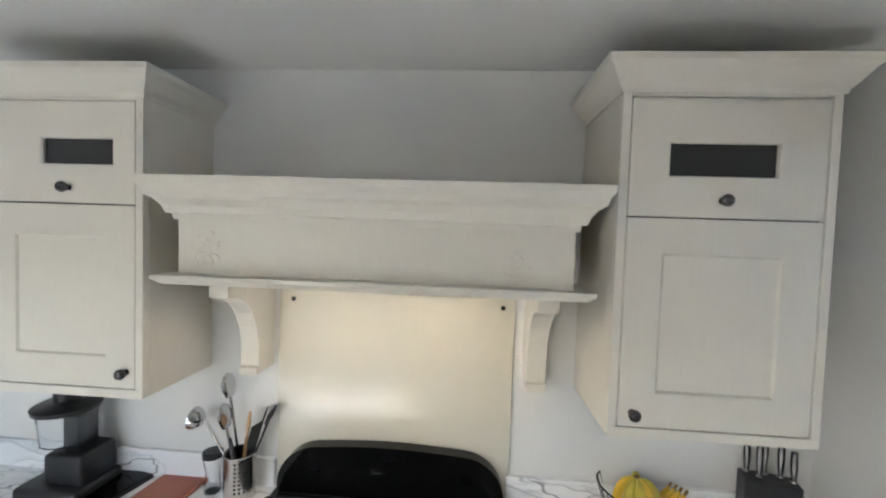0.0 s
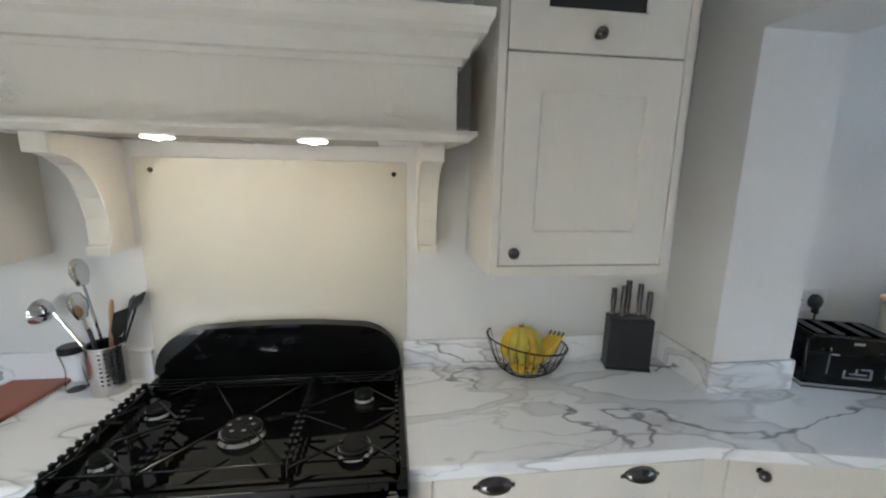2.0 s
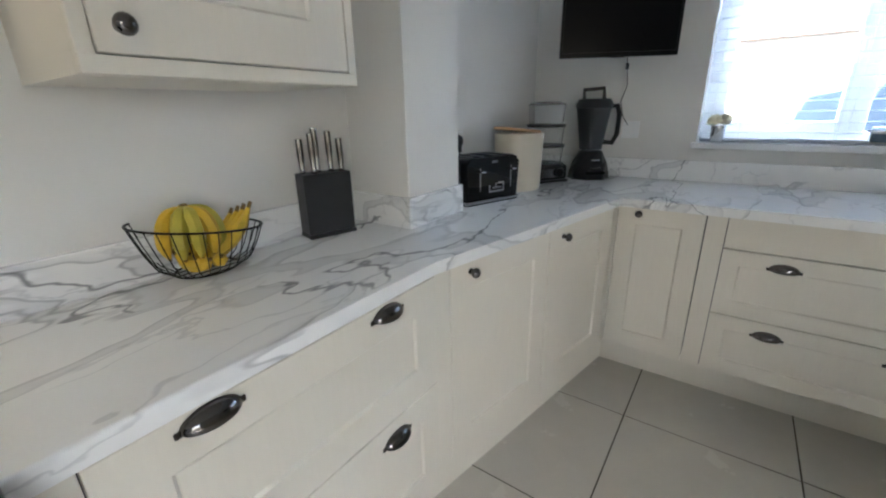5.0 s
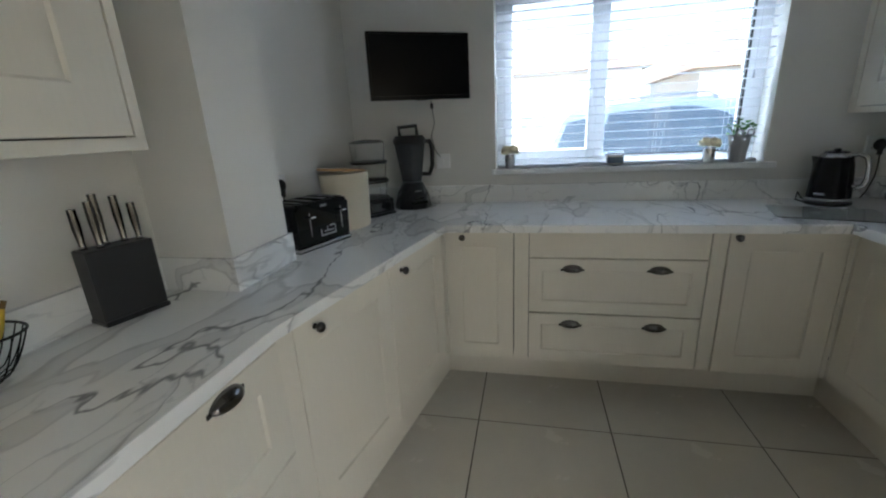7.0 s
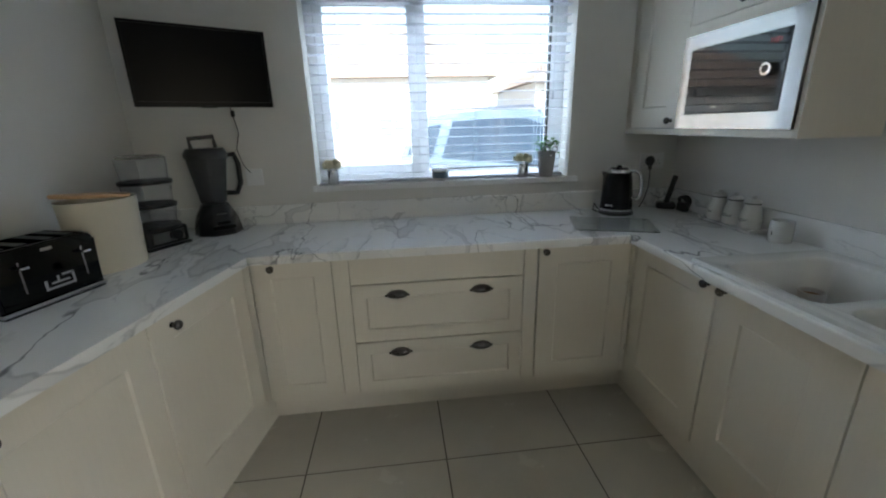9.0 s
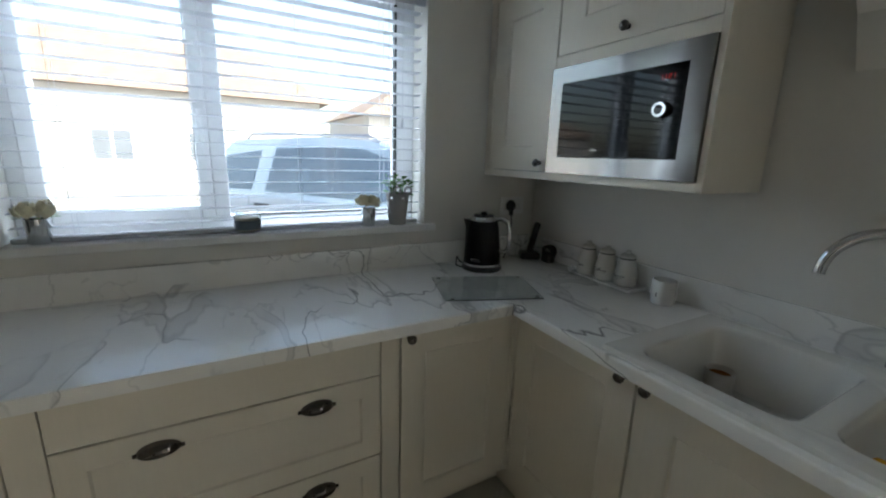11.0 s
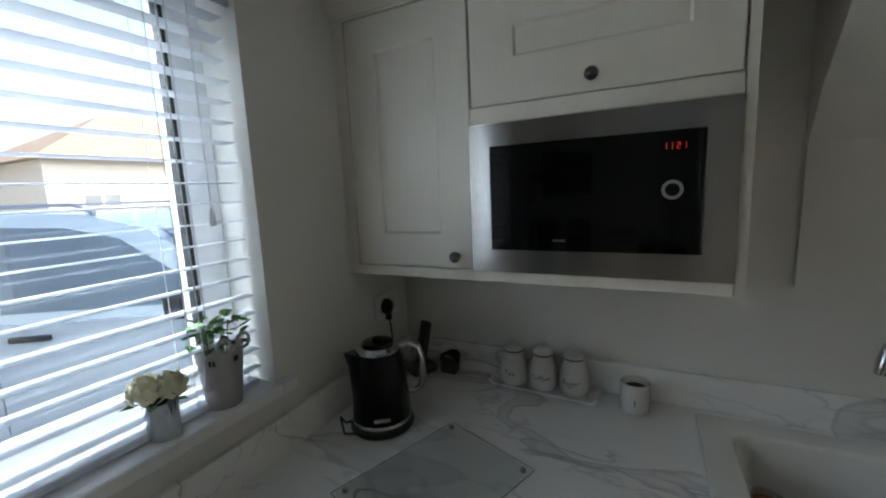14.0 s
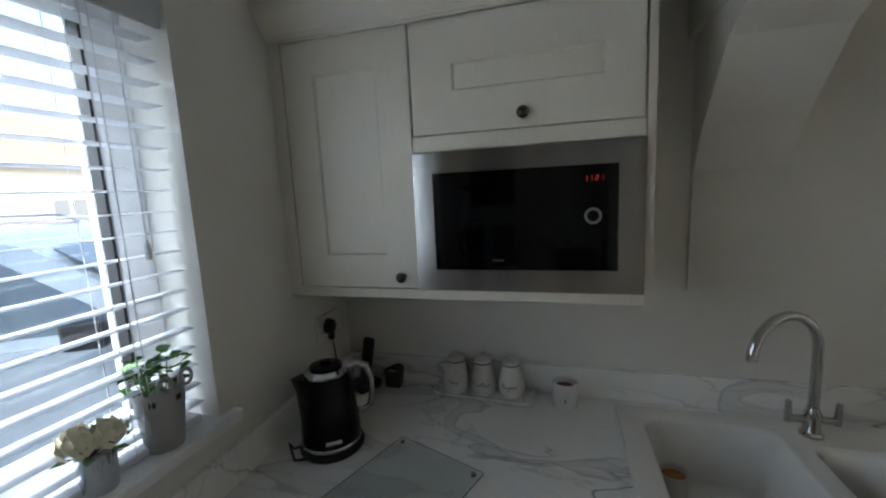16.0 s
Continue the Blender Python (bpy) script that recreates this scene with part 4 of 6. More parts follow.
bmesh.ops.bevel(bm, geom=[e for e in bm.edges if abs(e.verts[0].co.y - 1.845) < 1e-6 and abs(e.verts[1].co.y - 1.845) < 1e-6], offset=0.022, segments=5, profile=0.5, affect="EDGES")
bp = part("back_guard", bm, M_enamel, CT, "curved black back guard", smooth=True)
part("badge", boxes([(0.165, 0.178, 1.843, 1.8455, 1.030, 1.046), (0.181, 0.190, 1.843, 1.8455, 1.030, 1.040), (0.193, 0.202, 1.843, 1.8455, 1.030, 1.040), (0.205, 0.214, 1.843, 1.8455, 1.030, 1.040)]), M_steel, bp, "small silver badge")
bm = bmesh.new()
for k in range(4):
    tube(bm, [(CX0 + 0.03, 1.795 + 0.014 * k, 0.935 + 0.003 * k), (CX1 - 0.02, 1.795 + 0.014 * k, 0.935 + 0.003 * k)], 0.0035, 6)
part("vent_ribs", bm, M_enamel, CT, smooth=True)

BURN = [(-0.085, 1.695, 0.036), (-0.105, 1.488, 0.030), (0.186, 1.575, 0.060), (0.500, 1.722, 0.032), (0.492, 1.480, 0.046)]
for x, y, r in BURN:
    bm = bmesh.new()
    lathe(bm, [(r * 1.05, 0.0), (r * 1.05, 0.006), (r * 0.92, 0.012), (r * 0.92, 0.020), (0, 0.020)], 28, Matrix.Translation((x, y, 0.912)))
    b1 = part("burner_ring", bm, M_burner, CT, "bright metal burner ring")
    bm = bmesh.new()
    lathe(bm, [(r * 0.80, 0.0), (r * 0.84, 0.004), (r * 0.74, 0.010), (0, 0.011)], 28, Matrix.Translation((x, y, 0.932)))
    part("burner_cap", bm, M_iron, b1, "matt black burner cap")
    if r > 0.05:
        bm = bmesh.new()
        for k in range(6):
            a = k * math.pi / 3
            lathe(bm, [(0.006, 0.0), (0.006, 0.004), (0, 0.005)], 10, Matrix.Translation((x + 0.030 * math.cos(a), y + 0.030 * math.sin(a), 0.942)))
        part("inner_crown", bm, M_burner, b1, smooth=True)


def pan_support(x0, x1):
    bm = bmesh.new()
    z = 0.957
    y0, y1 = 1.395, 1.790
    rr = 0.0042
    tube(bm, [(x0, y0, z), (x1, y0, z), (x1, y1, z), (x0, y1, z)], rr, 6, closed=True)
    for x in (x0, x1):
        n = 15
        for k in range(n):
            yy = y0 + 0.012 + (y1 - y0 - 0.024) * k / (n - 1)
            box(bm, x - 0.0045, x + 0.0045, yy - 0.006, yy + 0.004, z - 0.006, z + 0.010)
    tube(bm, [(x0, (y0 + y1) / 2, z), (x0 + 0.05, (y0 + y1) / 2, z)], rr, 6)
    tube(bm, [(x1, (y0 + y1) / 2, z), (x1 - 0.05, (y0 + y1) / 2, z)], rr, 6)
    for bx, by, r in BURN:
        if x0 < bx < x1:
            for k in range(4):
                a = math.pi / 4 + k * math.pi / 2
                ex, ey = (x1 if math.cos(a) > 0 else x0), (by + (0.10 if math.sin(a) > 0 else -0.10))
                if r > 0.05:
                    ey = y1 if math.sin(a) > 0 else y0
                tube(bm, [(ex, ey, z), (bx + (r * 0.45 + 0.012) * math.cos(a), by + (r * 0.45 + 0.012) * math.sin(a), z + 0.004)], [rr, rr * 0.8], 6)
    for x in (x0, x1):
        for y in (y0, y1):
            lathe(bm, [(0.006, 0.0), (0.006, 0.046)], 8, Matrix.Translation((x, y, 0.912)))
    return part("pan_support", bm, M_support, CT, "cast-iron pan support", smooth=True)


pan_support(-0.166, 0.020)
pan_support(0.034, 0.338)
pan_support(0.352, 0.602)
# control panel, rail, knobs and doors
bm = bmesh.new()
prism_x(bm, [(1.36, 0.905), (1.335, 0.900), (1.330, 0.885), (1.338, 0.800), (1.36, 0.790)], CX0, CX1)
cp = part("control_panel", bm, M_enamel, CT)
bm = bmesh.new()
tube(bm, [(CX0 + 0.03, 1.300, 0.912), (CX1 - 0.035, 1.300, 0.912)], 0.0125, 16)
part("rail", bm, M_bar, CT, "polished chrome towel rail", smooth=True)
for x in (CX0 + 0.03, CX1 - 0.035):
    bm = bmesh.new()
    lathe(bm, [(0.019, -0.012), (0.021, 0.0), (0.019, 0.012)], 18, Matrix.Translation((x, 1.300, 0.912)) @ Matrix.Rotation(radians(90), 4, "Y"))
    box(bm, x - 0.010, x + 0.010, 1.300, 1.345, 0.880, 0.920, bevel=0.004)
    part("rail_bracket", bm, M_bar, CT, "chrome rail bracket", smooth=True)
for k, x in enumerate((-0.145, -0.07, 0.005, 0.08, 0.155, 0.23, 0.565, 0.355)):
    bm = bmesh.new()
    zz = 0.850
    lathe(bm, [(0.021, 0.0), (0.021, 0.008), (0.016, 0.012), (0.015, 0.024), (0, 0.025)], 20, Matrix.Translation((x, 1.334, zz)) @ Matrix.Rotation(radians(90), 4, "X"))
    kn = part("knob", bm, M_enamel, cp, smooth=True)
    bm = bmesh.new()
    prism_y(bm, [(x - 0.010, zz - 0.027), (x + 0.010, zz - 0.027), (x + 0.003, zz + 0.022), (x - 0.003, zz + 0.022)], 1.294, 1.312)
    part("knob_grip", bm, M_bar, cp, "chrome knob grip")
part("clock", boxes([(0.425, 0.478, 1.3285, 1.336, 0.868, 0.888)]), M_mwglass, cp, "black clock window")
bm = bmesh.new()
for i, s in enumerate(("abcdef", "abged", "abcdef", "acdfg")):
    x, z, w, h, y = 0.432 + i * 0.0105, 0.8725, 0.007, 0.011, 1.3284
    seven_segment(bm, x, z, w, h, y, s)
part("clock_digits", bm, M_green, cp, "green clock digits")
for x in (0.40, 0.505, 0.435, 0.47):
    bm = bmesh.new()
    lathe(bm, [(0.005, 0.0), (0.0045, 0.006), (0, 0.0065)], 10, Matrix.Translation((x, 1.334, 0.852 if x in (0.40, 0.505) else 0.838)) @ Matrix.Rotation(radians(90), 4, "X"))
    part("button", bm, M_steel, cp, "small silver button", smooth=True)
for a, b in ((CX0 + 0.006, 0.186), (0.194, CX1 - 0.006)):
    d = part("oven_door", boxes([(a, b, 1.338, 1.36, 0.14, 0.785)], bevel=0.004), M_enamel, CT)
    part("oven_window", boxes([(a + 0.07, b - 0.07, 1.3365, 1.338, 0.38, 0.66)]), M_mwglass, d)
    bm = bmesh.new()
    tube(bm, [(a + 0.04, 1.335, 0.745), (a + 0.04, 1.300, 0.745), (b - 0.04, 1.300, 0.745), (b - 0.04, 1.335, 0.745)], 0.009, 10)
    part("door_handle", bm, M_bar, d, "chrome oven door handle", smooth=True)

# ---- things beside the cooker ----
M_potsteel = material("perforated_steel", (0.60, 0.58, 0.56), 0.25, metal=1.0)
M_wood = material("light_turned_wood", (0.52, 0.31, 0.15), 0.5, vary=0.15, scale=30, stretch=(1, 1, 8))
M_terra = material("terracotta_board", (0.36, 0.13, 0.08), 0.45, vary=0.08, scale=12)
t = thing("utensil_pot", "perforated stainless steel utensil pot", "utensil holder", pose(-0.293, 1.832, WT))
bm = bmesh.new()
R, H_ = 0.052, 0.155
seg, rows = 44, 22
outer = []
for j in range(rows + 1):
    outer.append([bm.verts.new((R * math.cos(2 * math.pi * i / seg), R * math.sin(2 * math.pi * i / seg), H_ * j / rows)) for i in range(seg)])
for j in range(rows):
    for i in range(seg):
        if 5 <= j <= 19 and j % 2 == 1 and i % 2 == 0 and i % 11 not in (8, 9, 10):
            continue
        bm.faces.new((outer[j][i], outer[j][(i + 1) % seg], outer[j + 1][(i + 1) % seg], outer[j + 1][i]))
bm.faces.new(outer[0])
part("pot", bm, M_potsteel, t, smooth=True)
bm = bmesh.new()
lathe(bm, [(0.047, 0.004), (0.047, 0.148), (0.046, 0.148), (0.046, 0.004)], 32)
part("liner", bm, M_blackplastic, t, "dark inside of the pot")
rim = bmesh.new()
tube(rim, [(R * math.cos(2 * math.pi * i / 32), R * math.sin(2 * math.pi * i / 32), H_) for i in range(32)], 0.0022, 6, closed=True)
part("rim", rim, M_chrome, t, smooth=True)


def utensil(name, label, base, tip, mat, head, headmat=None, r=0.004):
    """A handle from the pot's bottom to its head."""
    u = thing(name, label, "kitchen utensil", pose(-0.293, 1.832, WT), "utensils in the pot")
    bm = bmesh.new()
    tube(bm, [base, tip], r, 8)
    part("handle", bm, mat, u, smooth=True)
    d = (Vector(tip) - Vector(base)).normalized()
    bm = bmesh.new()
    m = Matrix.Translation(tip) @ d.to_track_quat("Z", "Y").to_matrix().to_4x4()
    if head == "spoon":
        lathe(bm, [(0.0, 0.0), (0.020, 0.006), (0.032, 0.035), (0.034, 0.055), (0.022, 0.082), (0.0, 0.090)], 18)
        bmesh.ops.scale(bm, vec=(1, 0.22, 1), verts=bm.verts)
    elif head == "ladle":
        lathe(bm, [(0.0, -0.030), (0.022, -0.024), (0.036, -0.006), (0.040, 0.008), (0.037, 0.008), (0.020, -0.019), (0.0, -0.025)], 20, Matrix.Translation((0, -0.03, 0.02)) @ Matrix.Rotation(radians(50), 4, "X"))
    elif head == "fork":
        box(bm, -0.035, 0.035, -0.003, 0.003, 0.0, 0.014)
        for k in range(6):
            box(bm, -0.035 + k * 0.0128, -0.029 + k * 0.0128, -0.003, 0.003, 0.014, 0.040)
    elif head == "flat":
        prism_y(bm, [(-0.012, 0), (0.012, 0), (0.026, 0.03), (0.026, 0.09), (-0.026, 0.09), (-0.026, 0.03)], -0.0015, 0.0015)
    elif head == "loop":
        for s in (-1, 1):
            tube(bm, [(s * 0.016 + 0.014 * math.cos(k * 0.5236), 0, 0.03 + 0.028 * math.sin(k * 0.5236)) for k in range(12)], 0.0055, 7, closed=True)
    bmesh.ops.transform(bm, matrix=m, verts=bm.verts)
    part("head", bm, headmat or mat, u, smooth=True)
    return u


utensil("ladle", "stainless steel ladle leaning out of the utensil pot", (0.01, 0.0, 0.02), (-0.135, 0.01, 0.255), M_chrome, "ladle")
utensil("serving_spoon", "large stainless steel serving spoon in the utensil pot", (0.0, 0.02, 0.02), (-0.055, 0.03, 0.33), M_chrome, "spoon")
utensil("slotted_spoon", "stainless steel slotted spoon in the utensil pot", (0.0, -0.01, 0.02), (-0.045, -0.005, 0.235), M_chrome, "spoon")
utensil("wooden_spoon", "light wooden spoon in the utensil pot", (0.0, 0.0, 0.02), (0.018, 0.01, 0.205), M_wood, "spoon", r=0.006)
utensil("scissors", "black-handled kitchen scissors stood in the utensil pot", (0.0, -0.02, 0.03), (-0.010, -0.028, 0.150), M_chrome, "loop", M_blackplastic)
utensil("spaghetti_server", "dark nylon spaghetti server in the utensil pot", (0.0, 0.01, 0.02), (0.090, 0.020, 0.265), M_blackplastic, "fork")
utensil("spatula", "black nylon spatula in the utensil pot", (0.0, 0.0, 0.02), (0.045, -0.01, 0.180), M_blackplastic, "flat")
utensil("fish_slice", "dark nylon fish slice in the utensil pot", (0.0, 0.015, 0.02), (0.050, 0.03, 0.205), M_blackplastic, "flat")

bm = bmesh.new()
box(bm, -0.085, 0.085, -0.125, 0.125, 0.0, 0.014, bevel=0.004)
ob = single("chopping_board", bm, M_terra, "terracotta-coloured chopping board lying by the utensil pot", "chopping board", m=pose(-0.545, 1.785, WT + 0.0005, 0, 0, -5))
t = thing("jar", "small clear glass jar with a dark lid, behind the utensil pot", "jar", pose(-0.40, 1.845, WT))
bm = bmesh.new()
lathe(bm, [(0.024, 0.0), (0.026, 0.01), (0.020, 0.07), (0.032, 0.125), (0.0335, 0.125), (0.022, 0.07), (0.028, 0.008), (0.026, 0.0)], 20)
part("glass", bm, M_glass, t, smooth=True)
bm = bmesh.new()
lathe(bm, [(0.034, 0.125), (0.034, 0.142), (0.030, 0.146), (0, 0.146)], 20)
part("lid", bm, M_blackplastic, t, "dark lid", smooth=True)
t = thing("kitchen_scale", "black glass kitchen scale beside the chopping board", "kitchen scale", pose(-0.74, 1.81, WT, 0, 0, -12))
part("base", boxes([(-0.07, 0.07, -0.095, 0.095, 0.0, 0.014)], bevel=0.004), M_blackplastic, t)
part("plate", boxes([(-0.066, 0.066, -0.090, 0.090, 0.014, 0.019)], bevel=0.002), M_mwglass, t)
part("display", boxes([(-0.03, 0.03, -0.083, -0.062, 0.019, 0.0195)]), M_steel, t, "silver display strip")
t = thing("juicer", "black juicer with a clear bowl on a stepped base", "kitchen appliance", pose(-0.90, 1.80, WT))
M_clear = material("clear_plastic", (0.96, 0.97, 0.98), 0.06, trans=0.96, ior=1.15)
bm = boxes([(-0.10, 0.13, -0.10, 0.085, 0.0, 0.05), (-0.02, 0.12, -0.07, 0.075, 0.05, 0.155)], bevel=0.015, seg=3)
part("base", bm, M_blackplastic, t, smooth=True)
bm = bmesh.new()
box(bm, 0.01, 0.07, -0.03, 0.05, 0.15, 0.27, bevel=0.01)
part("column", bm, M_blackplastic, t, smooth=True)
bm = bmesh.new()
lathe(bm, [(0.075, 0.175), (0.085, 0.28), (0.085, 0.295), (0.08, 0.295), (0.07, 0.178)], 24)
part("bowl", bm, M_clear, t, "clear plastic bowl", smooth=True)
bm = bmesh.new()
lathe(bm, [(0.095, 0.285), (0.098, 0.300), (0.06, 0.318), (0.04, 0.318), (0.038, 0.36), (0, 0.36)], 24)
part("lid", bm, M_blackplastic, t, smooth=True)

# fruit basket
t = thing("fruit_basket", "round black wire fruit basket on the marble-effect worktop", "basket", pose(1.065, 1.838, WT))
bm = bmesh.new()


def rimz(a):
    return 0.118 + 0.022 * (-math.cos(a))


def rib_pt(a, s):
    """s from 0 at the bottom to 1 at the rim."""
    r = 0.075 + 0.060 * s ** 0.55
    if s < 0.12:
        r = 0.075 * (0.9 + 0.1 * s / 0.12)
    return Vector((r * 1.06 * math.cos(a), r * 0.92 * math.sin(a), 0.006 + (rimz(a) - 0.006) * s))


tube(bm, [rib_pt(2 * math.pi * k / 40, 1.0) for k in range(40)], 0.0028, 6, closed=True)
tube(bm, [rib_pt(2 * math.pi * k / 40, 0.0) for k in range(40)], 0.0024, 6, closed=True)
part("rims", bm, M_iron, t, smooth=True)
for k in range(30):
    a = 2 * math.pi * k / 30
    wire = bmesh.new()
    tube(wire, [rib_pt(a, s / 6) for s in range(7)], 0.0014, 5)
    part("wire", wire, M_iron, t, smooth=True)
for k in range(5):
    y = -0.05 + 0.025 * k
    wire = bmesh.new()
    tube(wire, [(-0.07 * math.sqrt(max(0, 1 - (y / 0.07) ** 2)), y, 0.006), (0.07 * math.sqrt(max(0, 1 - (y / 0.07) ** 2)), y, 0.006)], 0.0014, 5)
    part("wire", wire, M_iron, t, smooth=True)
M_banana = material("ripe_banana_skin", (0.68, 0.44, 0.03), 0.5, vary=0.22, scale=25)
M_banana2 = material("green_tinged_banana_skin", (0.50, 0.42, 0.05), 0.5, vary=0.25, scale=18)
M_stem = material("banana_stem", (0.16, 0.10, 0.03), 0.7)


def banana(origin, heading, pts2, mat, r0=0.0165):
    """A banana along points of (outward, height), in the upright plane that looks along heading."""
    t = thing("banana", "ripe yellow banana in the wire basket", "banana", Matrix.Translation(origin) @ Matrix.Rotation(radians(heading), 4, "Z"), "bananas in the basket")
    bm = bmesh.new()
    n = 13
    P = []
    for k in range(n):
        s = k / (n - 1)
        (ax, az), (bx, bz), (cx, cz) = pts2
        P.append(((1 - s) ** 2 * ax + 2 * s * (1 - s) * bx + s * s * cx, 0, (1 - s) ** 2 * az + 2 * s * (1 - s) * bz + s * s * cz))
    rad = [r0 * min(1, 0.32 + 3.2 * k / (n - 1), 0.30 + 4.5 * (1 - k / (n - 1))) for k in range(n)]
    tube(bm, P, rad, 6)
    part("fruit", bm, mat, t)
    bm = bmesh.new()
    e = Vector(P[0])
    d = (Vector(P[0]) - Vector(P[1])).normalized()
    tube(bm, [e - d * 0.003, e + d * 0.016], [0.0055, 0.0045], 6)
    part("stem", bm, M_stem, t, "brown stem")
    bm = bmesh.new()
    tube(bm, [Vector(P[-1]), Vector(P[-1]) + (Vector(P[-1]) - Vector(P[-2])).normalized() * 0.006], [0.005, 0.003], 6)
    part("tip", bm, M_stem, t, "dark tip")
    return t


for k, a in enumerate((-172, -132, -97, -62, -22, 70)):
    banana((1.040, 1.835, WT), a, [(0.007, 0.165), (0.078, 0.150), (0.056, 0.056)], M_banana2 if k % 3 else M_banana, 0.0158)
for k in range(4):
    banana((1.158 - 0.003 * k, 1.805 + 0.024 * k, WT), 174 + 8 * k, [(-0.018, 0.142 - 0.008 * k), (0.045, 0.020), (0.128, 0.048 + 0.008 * k)], M_banana)
for k in range(2):
    banana((1.02 + 0.05 * k, 1.79, WT), -70 - 30 * k, [(-0.05, 0.06), (0.0, 0.015), (0.045, 0.055)], M_banana)

# knife block
M_knife = material("satin_knife_steel", (0.06, 0.058, 0.056), 0.2, metal=1.0)
M_block = material("dark_grey_block", (0.028, 0.028, 0.03), 0.45, vary=0.1, scale=20)
t = thing("knife_block", "dark grey upright knife block holding steel knives", "knife block", pose(1.448, 1.838, WT, 0, 0, -15))
part("block", boxes([(-0.076, 0.076, -0.035, 0.035, 0.012, 0.195)], bevel=0.003), M_block, t)
part("foot", boxes([(-0.078, 0.078, -0.040, 0.050, 0.0, 0.012)], bevel=0.002), M_block, t)
for k, (x, y, h) in enumerate(((-0.058, 0.012, 0.092), (-0.031, -0.010, 0.108), (-0.010, 0.012, 0.122), (0.032, 0.010, 0.112), (0.058, -0.010, 0.090))):
    kt = thing("knife", "steel-handled kitchen knife standing in the block", "knife", pose(1.448, 1.838, WT, 0, 0, -15), "knives in the block")
    bm = bmesh.new()
    tube(bm, [(x, y, 0.193), (x, y, 0.203), (x, y + 0.002, 0.203 + h * 0.5), (x, y + 0.004, 0.203 + h)], [0.0100, 0.007, 0.0105, 0.0095], 8)
    part("handle", bm, M_knife, kt, smooth=True)
    bm = bmesh.new()
    lathe(bm, [(0.009, 0.0), (0.010, 0.006), (0.007, 0.010), (0.0, 0.011)], 10, Matrix.Translation((x, y, 0.194)))
    part("bolster", bm, M_chrome, kt, smooth=True)


# sockets and plugs
def socket(m, label, double=True, plug_x=None, cord=None):
    t = thing("wall_socket", label, "socket", m, "wall sockets")
    w = 0.073 if double else 0.043
    part("plate", boxes([(-w, w, -0.009, 0.0, -0.043, 0.043)], bevel=0.003, seg=2), M_trim, t)
    for x in ((-0.036, 0.036) if double else (0,)):
        part("switch", boxes([(x - 0.006, x + 0.006, -0.012, -0.009, 0.012, 0.026)], bevel=0.001), M_trim, t)
        part("pin_holes", boxes([(x - 0.002, x + 0.002, -0.0094, -0.009, -0.002, 0.006), (x - 0.013, x - 0.007, -0.0094, -0.009, -0.018, -0.014), (x + 0.007, x + 0.013, -0.0094, -0.009, -0.018, -0.014)]), M_blackplastic, t)
    if plug_x is not None:
        pl = thing("plug", "black mains plug pushed into the wall socket, with its lead", "plug", m, "mains plugs")
        bm = bmesh.new()
        lathe(bm, [(0.024, 0.0), (0.026, 0.012), (0.021, 0.024), (0.012, 0.030), (0, 0.031)], 16, Matrix.Translation((plug_x, -0.010, 0.0)) @ Matrix.Rotation(radians(90), 4, "X") @ Matrix.Scale(1.15, 4, (0, 1, 0)))
        box(bm, plug_x - 0.007, plug_x + 0.007, -0.036, -0.014, -0.048, -0.018, bevel=0.003)
        part("body", bm, M_blackplastic, pl, smooth=True)
        bm = bmesh.new()
        tube(bm, cord, 0.0033, 7)
        part("lead", bm, M_blackplastic, pl, smooth=True)
    return t


socket(pose(2.20, 1.86, 1.16), "white double wall socket behind the toaster", plug_x=0.01,
       cord=[(0.01, -0.028, -0.045), (0.008, -0.030, -0.09), (0.0, -0.026, -0.15), (-0.01, -0.022, -0.20)])
socket(pose(EW, -0.905, 1.185, 0, 0, -90), "white double wall socket above the kettle", plug_x=-0.02,
       cord=[(-0.02, -0.028, -0.045), (-0.022, -0.035, -0.09), (-0.03, -0.045, -0.15), (-0.06, -0.06, -0.22), (-0.09, -0.075, -0.252)])

# toaster
t = thing("toaster", "black four-slot toaster with chrome trim, on the worktop by the pier", "toaster", pose(2.113, 1.602, WT, 0, 0, -18))
bm = bmesh.new()
prof = [(-0.142, 0.016), (0.142, 0.016), (0.142, 0.165)] + arc(0.122, 0.165, 0.02, 0, 90, 5)[1:] + arc(-0.122, 0.165, 0.02, 90, 180, 5) + []
prism_y(bm, prof, 0.0, 0.185)
bmesh.ops.bevel(bm, geom=[e for e in bm.edges if abs(e.verts[0].co.y - e.verts[1].co.y) < 1e-6 and (e.verts[0].co.y < 0.001)], offset=0.008, segments=3, affect="EDGES")
part("body", bm, M_enamel, t, smooth=True)
part("base_trim", boxes([(-0.146, 0.146, -0.004, 0.188, 0.006, 0.017)], bevel=0.003), M_chrome, t, "chrome base trim")
part("feet", boxes([(-0.14, 0.14, 0.0, 0.18, 0.0, 0.006)]), M_blackplastic, t)
part("top_plate", boxes([(-0.125, 0.125, 0.012, 0.172, 0.185, 0.188)], bevel=0.001), M_steel, t, "steel top plate")
for x in (-0.092, -0.036, 0.036, 0.092):
    part("slot", boxes([(x - 0.014, x + 0.014, 0.025, 0.160, 0.1885, 0.190)]), M_blackplastic, t, "dark toast slot")
